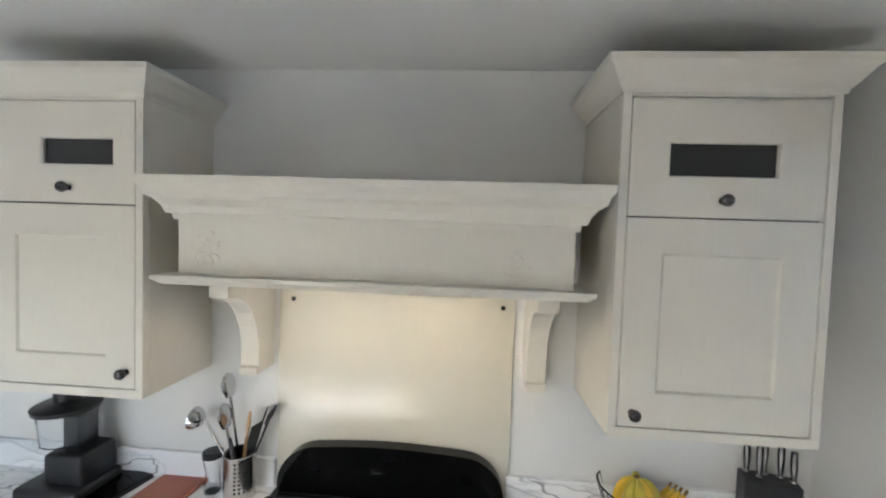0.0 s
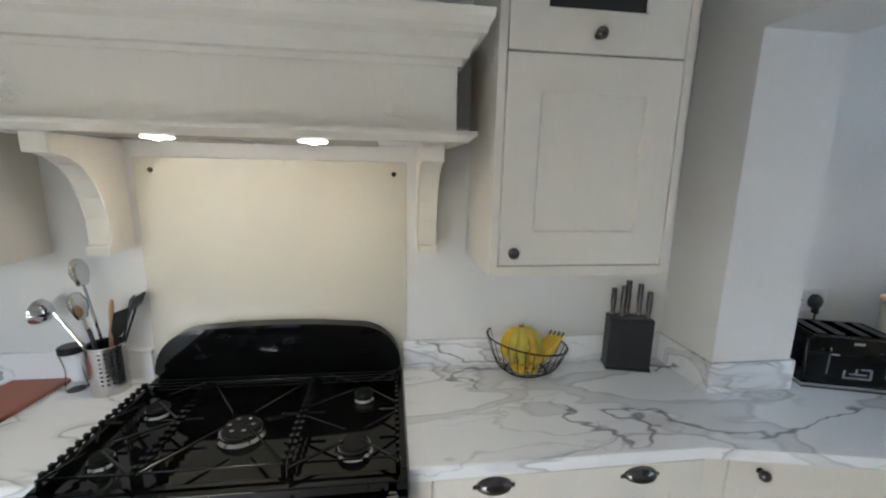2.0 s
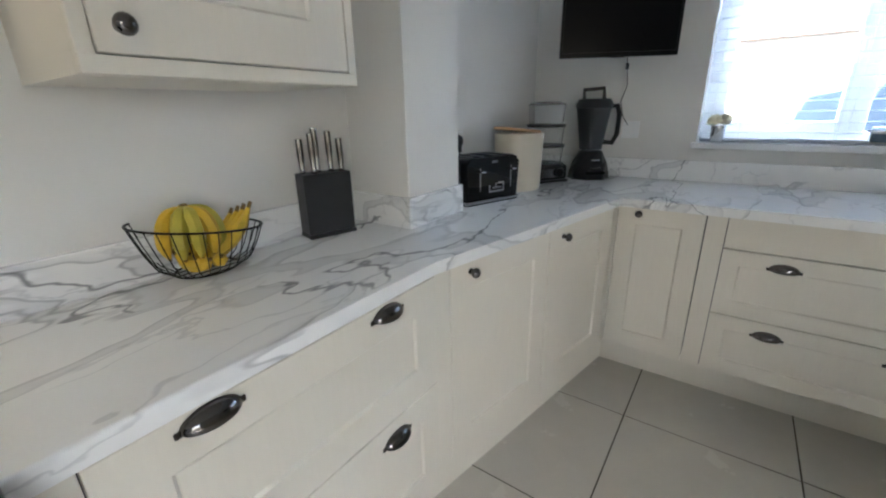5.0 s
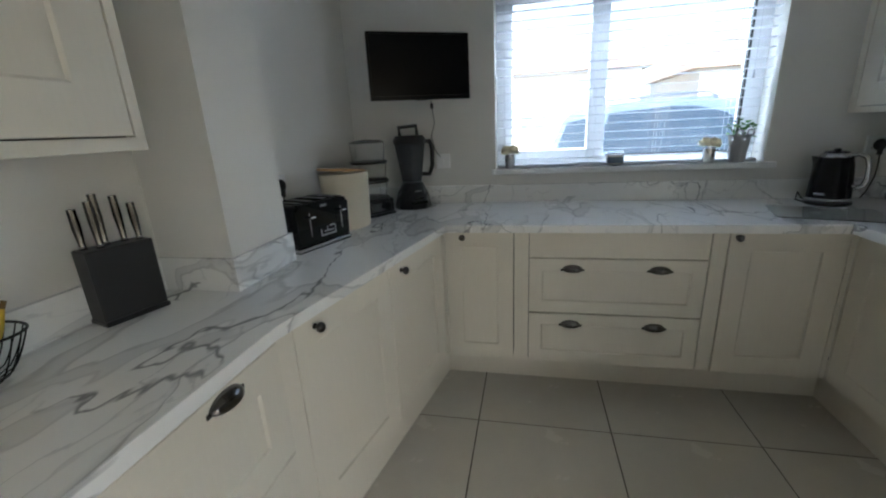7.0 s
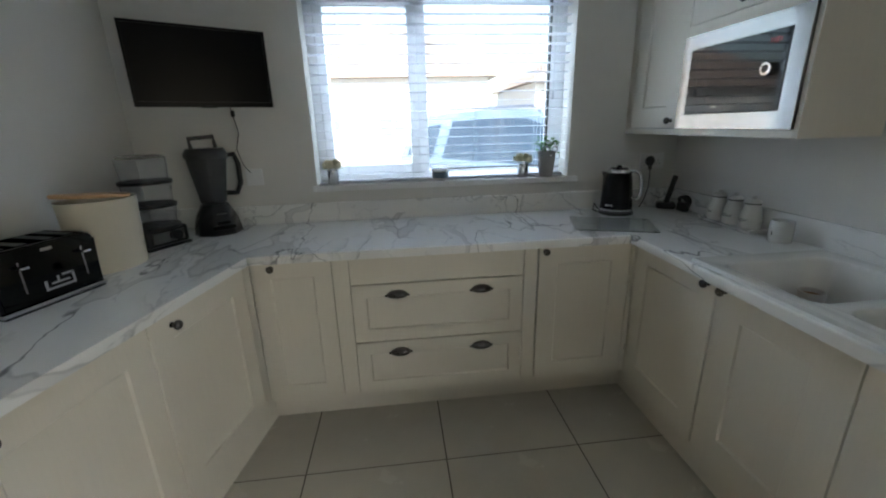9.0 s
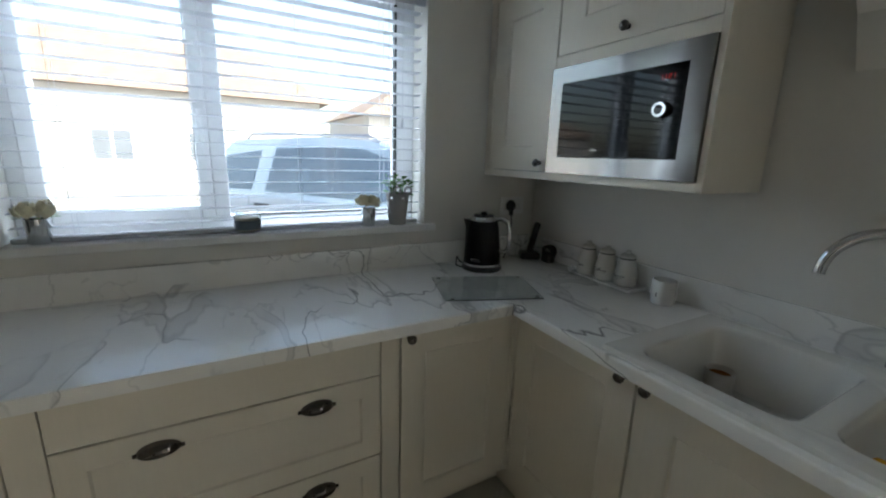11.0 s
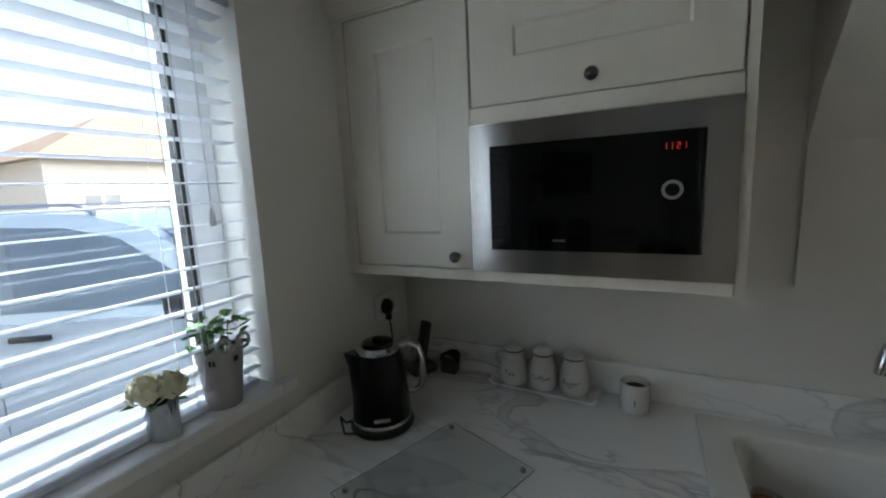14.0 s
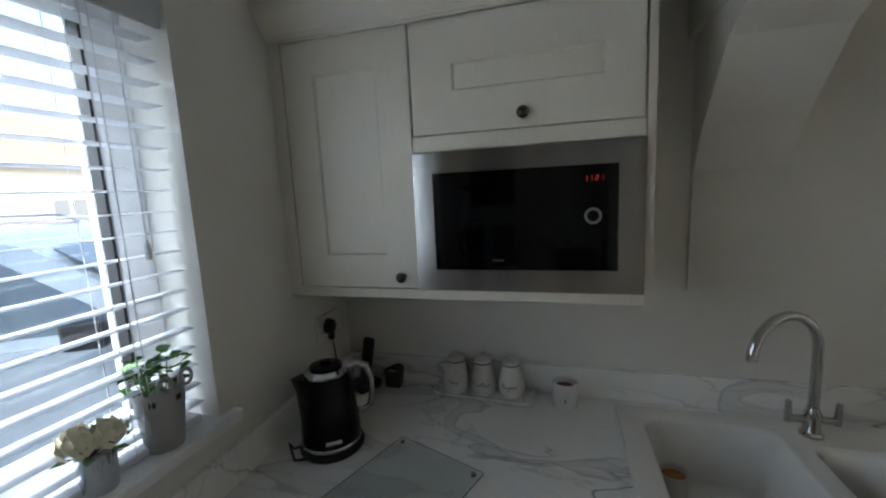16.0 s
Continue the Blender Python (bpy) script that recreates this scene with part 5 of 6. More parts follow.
for x in (-0.075, 0.095):
    part("lever_track", boxes([(x - 0.003, x + 0.003, -0.003, 0.001, 0.055, 0.150)], bevel=0.002), M_steel, t, "steel lever track")
    bm = bmesh.new()
    box(bm, x - 0.013, x + 0.013, -0.024, -0.003, 0.130, 0.138, bevel=0.004)
    part("lever", bm, M_chrome, t, "chrome lever", smooth=True)
part("badge", boxes([(-0.014, 0.018, -0.0015, 0.0, 0.163, 0.173)], bevel=0.001), M_chrome, t, "small oval chrome badge")
part("control_plate", boxes([(-0.030, 0.055, -0.003, 0.001, 0.045, 0.052), (-0.030, -0.022, -0.003, 0.001, 0.052, 0.075), (0.047, 0.055, -0.003, 0.001, 0.052, 0.085), (-0.012, 0.040, -0.003, 0.001, 0.060, 0.066), (0.005, 0.012, -0.003, 0.001, 0.066, 0.082), (0.02, 0.055, -0.003, 0.001, 0.078, 0.085)]), M_chrome, t, "chrome button surround")

# bread bin
M_cream = material("cream_enamel_tin", (0.66, 0.60, 0.48), 0.45, vary=0.03, scale=6)
t = thing("bread_bin", "tall oval cream bread bin with a tilted wooden lid", "bread bin", pose(2.445, 1.652, WT, 0, 0, -24))
bm = bmesh.new()
lathe(bm, [(0.088, 0.0), (0.092, 0.004), (0.100, 0.255), (0.102, 0.262), (0.098, 0.262), (0.094, 0.252), (0.086, 0.006), (0.0, 0.004)], 36)
bmesh.ops.scale(bm, vec=(1.28, 0.92, 1), verts=bm.verts)
part("tin", bm, M_cream, t, smooth=True)
bm = bmesh.new()
lathe(bm, [(0.0, 0.0), (0.095, 0.0), (0.097, 0.004), (0.095, 0.012), (0.0, 0.012)], 32)
bmesh.ops.scale(bm, vec=(1.28, 0.92, 1), verts=bm.verts)
bmesh.ops.transform(bm, matrix=Matrix.Translation((-0.014, 0.0, 0.270)) @ Matrix.Rotation(radians(6), 4, "Y"), verts=bm.verts)
part("lid", bm, M_wood, t, "thin wooden lid", smooth=True)

# food steamer
t = thing("food_steamer", "three-tier clear plastic food steamer with a dark base", "food steamer", pose(2.735, 1.640, WT, 0, 0, -30))
bm = boxes([(-0.10, 0.10, -0.085, 0.085, 0.0, 0.012)], bevel=0.005)
part("foot", bm, M_blackplastic, t, smooth=True)
part("base", boxes([(-0.092, 0.092, -0.080, 0.080, 0.012, 0.088)], bevel=0.012, seg=3), M_blackplastic, t, smooth=True)
part("control_plate", boxes([(-0.07, 0.07, -0.083, -0.079, 0.024, 0.074)], bevel=0.002), M_steel, t, "steel control plate")
bm = bmesh.new()
lathe(bm, [(0.024, 0.0), (0.022, 0.014), (0, 0.015)], 18, Matrix.Translation((0.03, -0.083, 0.05)) @ Matrix.Rotation(radians(90), 4, "X"))
part("dial", bm, M_blackplastic, t, "black timer dial", smooth=True)
z = 0.088
for k, h in enumerate((0.095, 0.100, 0.10)):
    bm = bmesh.new()
    lathe(bm, [(0.086, z + 0.006), (0.094, z + h), (0.092, z + h), (0.084, z + 0.008)], 28)
    part("tier", bm, M_clear, t, "clear plastic tier", smooth=True)
    bm = bmesh.new()
    lathe(bm, [(0.088, z - 0.006), (0.100, z - 0.006), (0.100, z + 0.008), (0.088, z + 0.008)], 28)
    part("tier_ring", bm, M_blackplastic, t, "dark tier ring", smooth=True)
    z += h
bm = bmesh.new()
lathe(bm, [(0.090, z), (0.096, z + 0.004), (0.07, z + 0.016), (0, z + 0.020)], 28)
part("lid", bm, M_clear, t, "clear lid", smooth=True)

# blender
t = thing("blender", "black blender with a smoked jug, standing beside the food steamer", "blender", pose(2.945, 1.465, WT, 0, 0, -52))
M_smokeclear = material("smoked_clear_plastic", (0.20, 0.21, 0.23), 0.08, trans=0.7, ior=1.25)
bm = bmesh.new()
lathe(bm, [(0.105, 0.0), (0.108, 0.02), (0.095, 0.08), (0.072, 0.125), (0.060, 0.150), (0.0, 0.150)], 8, Matrix.Rotation(radians(22.5), 4, "Z"))
bmesh.ops.bevel(bm, geom=list(bm.edges), offset=0.005, segments=2, affect="EDGES")
part("base", bm, M_blackplastic, t, smooth=True)
part("button_panel", boxes([(-0.05, 0.05, -0.104, -0.092, 0.03, 0.045), (-0.03, 0.03, -0.098, -0.088, 0.055, 0.066)], bevel=0.002), M_mwglass, t)
part("badge", boxes([(-0.022, 0.022, -0.085, -0.079, 0.100, 0.107)]), M_steel, t, "small silver badge")
bm = bmesh.new()
lathe(bm, [(0.058, 0.155), (0.088, 0.365), (0.090, 0.372), (0.086, 0.372), (0.055, 0.160)], 24)
part("jug", bm, M_smokeclear, t, "smoked clear jug", smooth=True)
bm = bmesh.new()
tube(bm, [(0, 0, 0.155), (0, 0, 0.36)], 0.012, 8)
for k in range(3):
    box(bm, -0.045, 0.045, -0.004, 0.004, 0.19 + k * 0.06, 0.194 + k * 0.06)
part("blade_shaft", bm, M_blackplastic, t)
bm = bmesh.new()
lathe(bm, [(0.093, 0.365), (0.094, 0.385), (0.080, 0.410), (0.0, 0.412)], 24)
part("lid", bm, M_blackplastic, t, smooth=True)
bm = bmesh.new()
tube(bm, [(-0.055, 0, 0.405), (-0.060, 0, 0.455), (0.045, 0, 0.462), (0.050, 0, 0.41)], 0.011, 8)
part("lid_handle", bm, M_blackplastic, t, smooth=True)
bm = bmesh.new()
tube(bm, [(0.08, 0, 0.37), (0.125, 0, 0.375), (0.140, 0, 0.33), (0.138, 0, 0.23), (0.115, 0, 0.185), (0.065, 0, 0.19)], 0.013, 8)
part("jug_handle", bm, M_blackplastic, t, smooth=True)

# television on the corner wall
TA, TB = Vector((2.622, 1.549, 0)), Vector((2.867, 1.100, 0))
tang = math.degrees(math.atan2(TB.y - TA.y, TB.x - TA.x))
mt = pose(*((TA + TB) / 2), 0, 0, tang)
mt.translation.z = 1.66
t = thing("television", "black flat television on a wall bracket, switched off", "television", mt)
W2 = (TB - TA).length / 2
part("casing", boxes([(-W2, W2, 0.004, 0.030, -0.152, 0.155)], bevel=0.004), M_blackplastic, t)
part("screen", boxes([(-W2 + 0.010, W2 - 0.010, 0.0015, 0.005, -0.132, 0.145)]), M_screen, t, "dark glossy screen")
part("bezel", boxes([(-W2, W2, 0.0, 0.004, -0.152, -0.134), (-W2, W2, 0.0, 0.004, 0.146, 0.155), (-W2, -W2 + 0.009, 0.0, 0.004, -0.134, 0.146), (W2 - 0.009, W2, 0.0, 0.004, -0.134, 0.146)]), M_screen, t)
part("chin_badge", boxes([(-0.012, 0.012, -0.001, 0.001, -0.150, -0.146), (-0.03, 0.03, 0.0, 0.012, -0.156, -0.151)]), M_blackplastic, t)
part("back_box", boxes([(-0.14, 0.14, 0.030, 0.060, -0.12, 0.08)], bevel=0.006), M_blackplastic, t)
bm = bmesh.new()
tube(bm, [(0.0, 0.05, 0.0), (0.0, 0.372, 0.0)], 0.014, 8)
part("bracket_arm", bm, M_blackplastic, t, smooth=True)
t = thing("television_lead", "thin black lead hanging from the television to a wall switch", "cable", pose(0, 0, 0))
bm = bmesh.new()
tube(bm, [(3.02, 1.345, 1.53), (3.045, 1.345, 1.48), (3.068, 1.340, 1.40), (3.075, 1.365, 1.32), (3.075, 1.345, 1.24), (3.075, 1.315, 1.20)], 0.0022, 6)
part("lead", bm, M_blackplastic, t, smooth=True)
part("lead_clip", boxes([(3.035, 3.055, 1.338, 1.352, 1.475, 1.505)], bevel=0.002), M_blackplastic, t)
t = thing("wall_switch", "small white switched spur low behind the blender", "switch", pose(EW, 1.30, 1.175, 0, 0, -90))
part("plate", boxes([(-0.043, 0.043, -0.009, 0, -0.043, 0.043)], bevel=0.003), M_trim, t)
part("switch", boxes([(-0.006, 0.006, -0.012, -0.009, -0.010, 0.010)], bevel=0.001), M_trim, t)

# ---- things by the window and the sink ----
M_black_gloss = material("black_gloss_metal", (0.007, 0.007, 0.009), 0.14, spec=0.2)
t = thing("kettle", "black jug kettle with chrome trim and handle, on its base", "kettle", pose(2.915, -0.618, WT, 0, 0, 36))
bm = bmesh.new()
lathe(bm, [(0.088, 0.0), (0.092, 0.006), (0.090, 0.016), (0.078, 0.020), (0, 0.020)], 32)
part("base", bm, M_blackplastic, t, smooth=True)
bm = bmesh.new()
lathe(bm, [(0.083, 0.020), (0.085, 0.024), (0.085, 0.030), (0.083, 0.033)], 32)
part("base_ring", bm, M_chrome, t, "chrome ring", smooth=True)
bm = bmesh.new()
lathe(bm, [(0.083, 0.033), (0.080, 0.10), (0.070, 0.19), (0.062, 0.222), (0.0, 0.222)], 36)
sp = [v for v in bm.verts if v.co.z > 0.16]
for v in sp:
    a = math.atan2(v.co.y, v.co.x)
    if abs(a) < 0.55:
        k = (1 - abs(a) / 0.55) * (v.co.z - 0.16) / 0.062
        v.co.x += 0.034 * k
part("body", bm, M_black_gloss, t, smooth=True)
bm = bmesh.new()
lathe(bm, [(0.060, 0.222), (0.061, 0.230), (0.052, 0.240), (0.046, 0.240)], 32)
part("lid_ring", bm, M_chrome, t, "chrome lid ring", smooth=True)
bm = bmesh.new()
lathe(bm, [(0.047, 0.236), (0.043, 0.248), (0.014, 0.252), (0.013, 0.260), (0.0, 0.262)], 28)
part("lid", bm, M_black_gloss, t, smooth=True)
bm = bmesh.new()
tube(bm, [(-0.052, 0, 0.226), (-0.085, 0, 0.236), (-0.112, 0, 0.222), (-0.122, 0, 0.185), (-0.124, 0, 0.13), (-0.116, 0, 0.100), (-0.098, 0, 0.088), (-0.080, 0, 0.092)], [0.009, 0.010, 0.011, 0.010, 0.010, 0.010, 0.009, 0.009], 10)
part("handle", bm, M_chrome, t, "chrome handle", smooth=True)
part("badge", boxes([(-0.022, 0.022, 0.082, 0.0855, 0.048, 0.060)], bevel=0.002), M_chrome, t, "small chrome badge")
bm = bmesh.new()
tube(bm, [(0.07, 0.05, 0.006), (0.105, 0.05, 0.012), (0.115, 0.02, 0.045), (0.105, 0.0, 0.015), (0.085, -0.02, 0.006)], 0.0035, 7)
part("lead", bm, M_blackplastic, t, smooth=True)

t = thing("cordless_telephone", "black cordless telephone standing in its cradle", "telephone", pose(2.980, -0.955, WT, 0, 0, 150))
part("cradle", boxes([(-0.045, 0.045, -0.05, 0.05, 0.0, 0.035)], bevel=0.012, seg=3), M_blackplastic, t, smooth=True)
bm = bmesh.new()
box(bm, -0.024, 0.024, -0.014, 0.012, 0.0, 0.165, bevel=0.009, seg=3)
bmesh.ops.transform(bm, matrix=Matrix.Translation((0, 0.0, 0.025)) @ Matrix.Rotation(radians(-12), 4, "X"), verts=bm.verts)
part("handset", bm, M_blackplastic, t, smooth=True)
t = thing("telephone_cable", "coiled black cable and adaptor lying behind the telephone", "cable", pose(2.875, -0.985, WT, 0, 0, 0))
bm = bmesh.new()
for q in range(4):
    tube(bm, [(0.034 * math.cos(k * 0.449 + q), 0.020 * math.sin(k * 0.449 + q) - 0.004 * q, 0.045 + 0.036 * math.sin(k * 0.449 + 0.8 * q) + 0.003 * q) for k in range(14)], 0.0045, 6, closed=True)
part("coil", bm, M_blackplastic, t, smooth=True)
part("adaptor", boxes([(-0.03, 0.03, -0.02, 0.02, 0.0, 0.05)], bevel=0.006), M_blackplastic, t)

M_crackle = material("off_white_stoneware", (0.62, 0.60, 0.56), 0.3, coat=0.2, vary=0.03, scale=30)
M_ink = material("dark_grey_lettering", (0.08, 0.08, 0.08), 0.5)
t = thing("tray", "pale marbled serving tray with turned-up ends", "tray", pose(2.535, -0.985, WT, 0, 0, 176))
bm = boxes([(-0.165, 0.165, -0.048, 0.048, 0.004, 0.012), (-0.150, 0.150, -0.040, 0.040, 0.0, 0.004)], bevel=0.002)
part("base", bm, M_marble, t)
for s in (-1, 1):
    bm = bmesh.new()
    prism_y(bm, [(s * 0.163, 0.004), (s * 0.176, 0.020), (s * 0.172, 0.024), (s * 0.158, 0.012)], -0.046, 0.046)
    part("end", bm, M_marble, t)


def canister(x, word):
    t = thing("canister", "off-white stoneware canister with the word %s and a lid" % word, "canister", pose(x, -0.985, WT + 0.0125, 0, 0, 172), "storage canisters on the tray")
    bm = bmesh.new()
    lathe(bm, [(0.036, 0.0), (0.042, 0.006), (0.0445, 0.035), (0.040, 0.070), (0.031, 0.098), (0.029, 0.108), (0, 0.108)], 28)
    part("jar", bm, M_crackle, t, smooth=True)
    bm = bmesh.new()
    lathe(bm, [(0.0305, 0.1085), (0.031, 0.112), (0.030, 0.1135)], 24)
    part("seal", bm, M_ink, t, "dark seal ring")
    bm = bmesh.new()
    lathe(bm, [(0.031, 0.114), (0.031, 0.120), (0.022, 0.129), (0.010, 0.131), (0.011, 0.138), (0.007, 0.143), (0, 0.144)], 24)
    part("lid", bm, M_crackle, t, smooth=True)
    cu = bpy.data.curves.new("word", "FONT")
    cu.body, cu.size, cu.align_x, cu.extrude, cu.shear = word, 0.026, "CENTER", 0.0002, 0.25
    tmp = bpy.data.objects.new("word", cu)
    me = bpy.data.meshes.new_from_object(tmp)
    bpy.data.objects.remove(tmp)
    for v in me.vertices:
        a = v.co.x / 0.0435
        rr = 0.0442 - 0.0002 + v.co.z
        z = v.co.y + 0.034
        rr -= max(0, z - 0.040) * 0.12
        v.co = (rr * math.sin(a), -rr * math.cos(a), z)
    me.materials.append(M_ink)
    o = new("lettering", me)
    o.parent = t
    return t


canister(2.632, "Tea")
canister(2.535, "Coffee")
canister(2.438, "Sugar")
M_cork = material("brown_contents", (0.10, 0.04, 0.03), 0.8)
t = thing("small_pot", "white ceramic pot with brown contents, beside the tray", "pot", pose(2.262, -0.962, WT, 0, 0, 180))
bm = bmesh.new()
lathe(bm, [(0.036, 0.0), (0.039, 0.003), (0.041, 0.03), (0.040, 0.085), (0.038, 0.088), (0.035, 0.085), (0.035, 0.060), (0.0, 0.060)], 28)
part("pot", bm, M_white_ceramic, t, smooth=True)
bm = bmesh.new()
lathe(bm, [(0.034, 0.0605), (0.030, 0.070), (0.012, 0.074), (0.0, 0.073)], 16)
part("contents", bm, M_cork, t, "brown contents")
part("mark", boxes([(-0.0015, 0.0015, -0.0425, -0.0405, 0.030, 0.045)]), M_ink, t, "small dark mark")

M_worktopglass = material("frosted_patterned_glass", (0.95, 0.98, 0.965), 0.10, trans=0.93, ior=1.25)
t = thing("glass_board", "clear glass worktop saver on small feet, in front of the kettle", "glass board", pose(2.672, -0.525, WT, 0, 0, 19))
pts_ = [(2.855, -0.330), (2.585, -0.245), (2.462, -0.580), (2.722, -0.685)]
bm = bmesh.new()
prism(bm, [(x - 2.672, y + 0.525) for x, y in pts_], 0.006, 0.010)
ob = part("sheet", bm, M_worktopglass, t)
ob.rotation_euler = (0, 0, radians(-19))
ob.visible_shadow = False
for x, y in pts_:
    bm = bmesh.new()
    fx, fy = (x - 2.672) * 0.88, (y + 0.525) * 0.88
    lathe(bm, [(0.007, 0.0), (0.007, 0.006), (0.006, 0.0105), (0.0, 0.0105)], 12, Matrix.Rotation(radians(-19), 4, "Z") @ Matrix.Translation((fx, fy, 0)))
    part("foot", bm, M_burner, t, "small round foot", smooth=True)

# sink
M_sink = material("white_ceramic_sink", (0.72, 0.71, 0.68), 0.14, coat=0.3, vary=0.02, scale=4)
t = thing("kitchen_sink", "white ceramic inset sink with one large and one small bowl", "sink", pose(-0.028, 0.025, 0))
ZR = WT + 0.012
bm = bmesh.new()


def bowl(bm, x0, x1, y0, y1, zt, depth, r=0.045, slope=0.014, n=5):
    def ring(ins, z, rad):
        out = []
        for cx, cy, a0 in ((x1 - ins - rad, y1 - ins - rad, 0), (x0 + ins + rad, y1 - ins - rad, 90), (x0 + ins + rad, y0 + ins + rad, 180), (x1 - ins - rad, y0 + ins + rad, 270)):
            for k in range(n + 1):
                a = radians(a0 + 90 * k / n)
                out.append(bm.verts.new((cx + rad * math.cos(a), cy + rad * math.sin(a), z)))
        return out
    rings = [ring(-0.008, zt, r), ring(-0.002, zt - 0.003, r), ring(0.002, zt - 0.012, r), ring(slope, zt - depth + 0.03, r * 0.9), ring(slope + 0.010, zt - depth + 0.008, r * 0.8), ring(slope + 0.03, zt - depth, r * 0.6)]
    for a, b in zip(rings, rings[1:]):
        for i in range(len(a)):
            j = (i + 1) % len(a)
            bm.faces.new((a[i], a[j], b[j], b[i]))
    bm.faces.new(rings[-1])
    return rings[0]


def plate_with_holes(bm, x0, x1, y0, y1, z, holes):
    """Flat rim between an outline and ring holes, as strips."""
    outer = [bm.verts.new(v) for v in ((x0, y0, z), (x1, y0, z), (x1, y1, z), (x0, y1, z))]
    edges = [bm.edges.new((outer[i], outer[(i + 1) % 4])) for i in range(4)]
    for h in holes:
        for i in range(len(h)):
            e = bm.edges.get((h[i], h[(i + 1) % len(h)])) or bm.edges.new((h[i], h[(i + 1) % len(h)]))
            edges.append(e)
    bmesh.ops.triangle_fill(bm, use_beauty=True, use_dissolve=False, edges=edges)
    return outer


h1 = bowl(bm, 1.735, 2.065, -0.945, -0.545, ZR, 0.185)
h2 = bowl(bm, 1.535, 1.675, -0.880, -0.560, ZR - 0.004, 0.12)
for v in h2:
    v.co.z = ZR
o = plate_with_holes(bm, 1.10, 2.135, -1.010, -0.495, ZR, [h1, h2])
base = [bm.verts.new((v.co.x + (0.004 if v.co.x > 1.6 else -0.004), v.co.y + (0.004 if v.co.y > -0.7 else -0.004), WT + 0.0008)) for v in o]
for i in range(4):
    j = (i + 1) % 4
    bm.faces.new((o[i], o[j], base[j], base[i]))
me = bpy.data.meshes.new("basin")
for f_ in bm.faces:
    f_.smooth = True
bm.to_mesh(me)
bm.free()
me.materials.append(M_sink)
me.set_sharp_from_angle(angle=radians(40))
ob = new("basin", me)
ob.parent = t
bm = boxes([(1.14 + 0.045 * k, 1.15 + 0.045 * k, -0.94, -0.56, ZR, ZR + 0.004) for k in range(8)], bevel=0.0015)
part("drainer_ribs", bm, M_sink, t)
for x, y, z in ((1.90, -0.76, ZR - 0.185), (1.605, -0.72, ZR - 0.124)):
    bm = bmesh.new()
    lathe(bm, [(0.042, 0.001), (0.040, 0.004), (0.030, 0.002), (0.012, 0.003), (0, 0.006)], 24, Matrix.Translation((x, y, z)))
    part("waste", bm, M_chrome, t, "chrome waste fitting", smooth=True)
t = thing("tap", "chrome swan-neck mixer tap with two lever handles", "tap", pose(1.622, -0.915, ZR))
bm = bmesh.new()
lathe(bm, [(0.027, 0.0), (0.027, 0.006), (0.021, 0.012), (0.019, 0.05), (0.021, 0.062), (0.015, 0.075), (0.0125, 0.09)], 24)
part("body", bm, M_chrome, t, smooth=True)
bm = bmesh.new()
pp = [(0, 0, 0.08), (0, 0, 0.240)] + [(0.107 * (1 - math.cos(radians(a))) * 0.885, 0.107 * (1 - math.cos(radians(a))) * 0.465, 0.240 + 0.107 * math.sin(radians(a))) for a in range(12, 181, 12)]
tube(bm, pp, 0.0125, 14)
part("spout", bm, M_chrome, t, smooth=True)
for s in (-1, 1):
    bm = bmesh.new()
    tube(bm, [(0, 0, 0.045), (s * 0.055, 0, 0.045)], [0.012, 0.010], 12)
    tube(bm, [(s * 0.055, 0, 0.035), (s * 0.057, 0, 0.095)], [0.010, 0.007], 10)
    part("lever", bm, M_chrome, t, "chrome tap lever", smooth=True)
M_mug = material("pale_stoneware_mug", (0.50, 0.47, 0.45), 0.35)
M_tea = material("brown_tea", (0.30, 0.14, 0.05), 0.15)
t = thing("mug", "pale mug with brown tea, standing in the sink", "mug", pose(1.975, -0.822, ZR - 0.184, 0, 0, -60))
bm = bmesh.new()
lathe(bm, [(0.032, 0.0), (0.036, 0.004), (0.038, 0.085), (0.036, 0.087), (0.034, 0.085), (0.033, 0.070), (0, 0.070)], 24)
part("cup", bm, M_mug, t, smooth=True)
bm = bmesh.new()
lathe(bm, [(0.0335, 0.0705), (0.0, 0.0706)], 24)
part("tea", bm, M_tea, t, "brown tea")
bm = bmesh.new()
tube(bm, [(0.036, 0, 0.070), (0.060, 0, 0.068), (0.066, 0, 0.045), (0.055, 0, 0.022), (0.036, 0, 0.020)], 0.005, 8)
part("handle", bm, M_mug, t, smooth=True)
M_sponge = material("orange_yellow_sponge", (0.60, 0.30, 0.02), 0.95, vary=0.2, scale=60, bump=0.8, bump_scale=250)
single("sponge", boxes([(-0.045, 0.045, -0.06, 0.06, 0, 0.03)], bevel=0.006), M_sponge, "orange-yellow washing-up sponge in the small bowl", "sponge", m=pose(1.572, -0.665, ZR - 0.115, 0, 0, 12))

# window board: flowers, candle, plant
M_petal = material("cream_petals", (0.78, 0.72, 0.52), 0.8, rand=0.05, vary=0.05)
M_leaf = material("green_leaves", (0.11, 0.27, 0.05), 0.5, vary=0.25, scale=30)
M_silver = material("mirrored_glass", (0.62, 0.63, 0.64), 0.10, metal=0.9)
M_greypot = material("grey_painted_tin", (0.36, 0.35, 0.35), 0.45, vary=0.03, scale=9)
SZ = 1.118


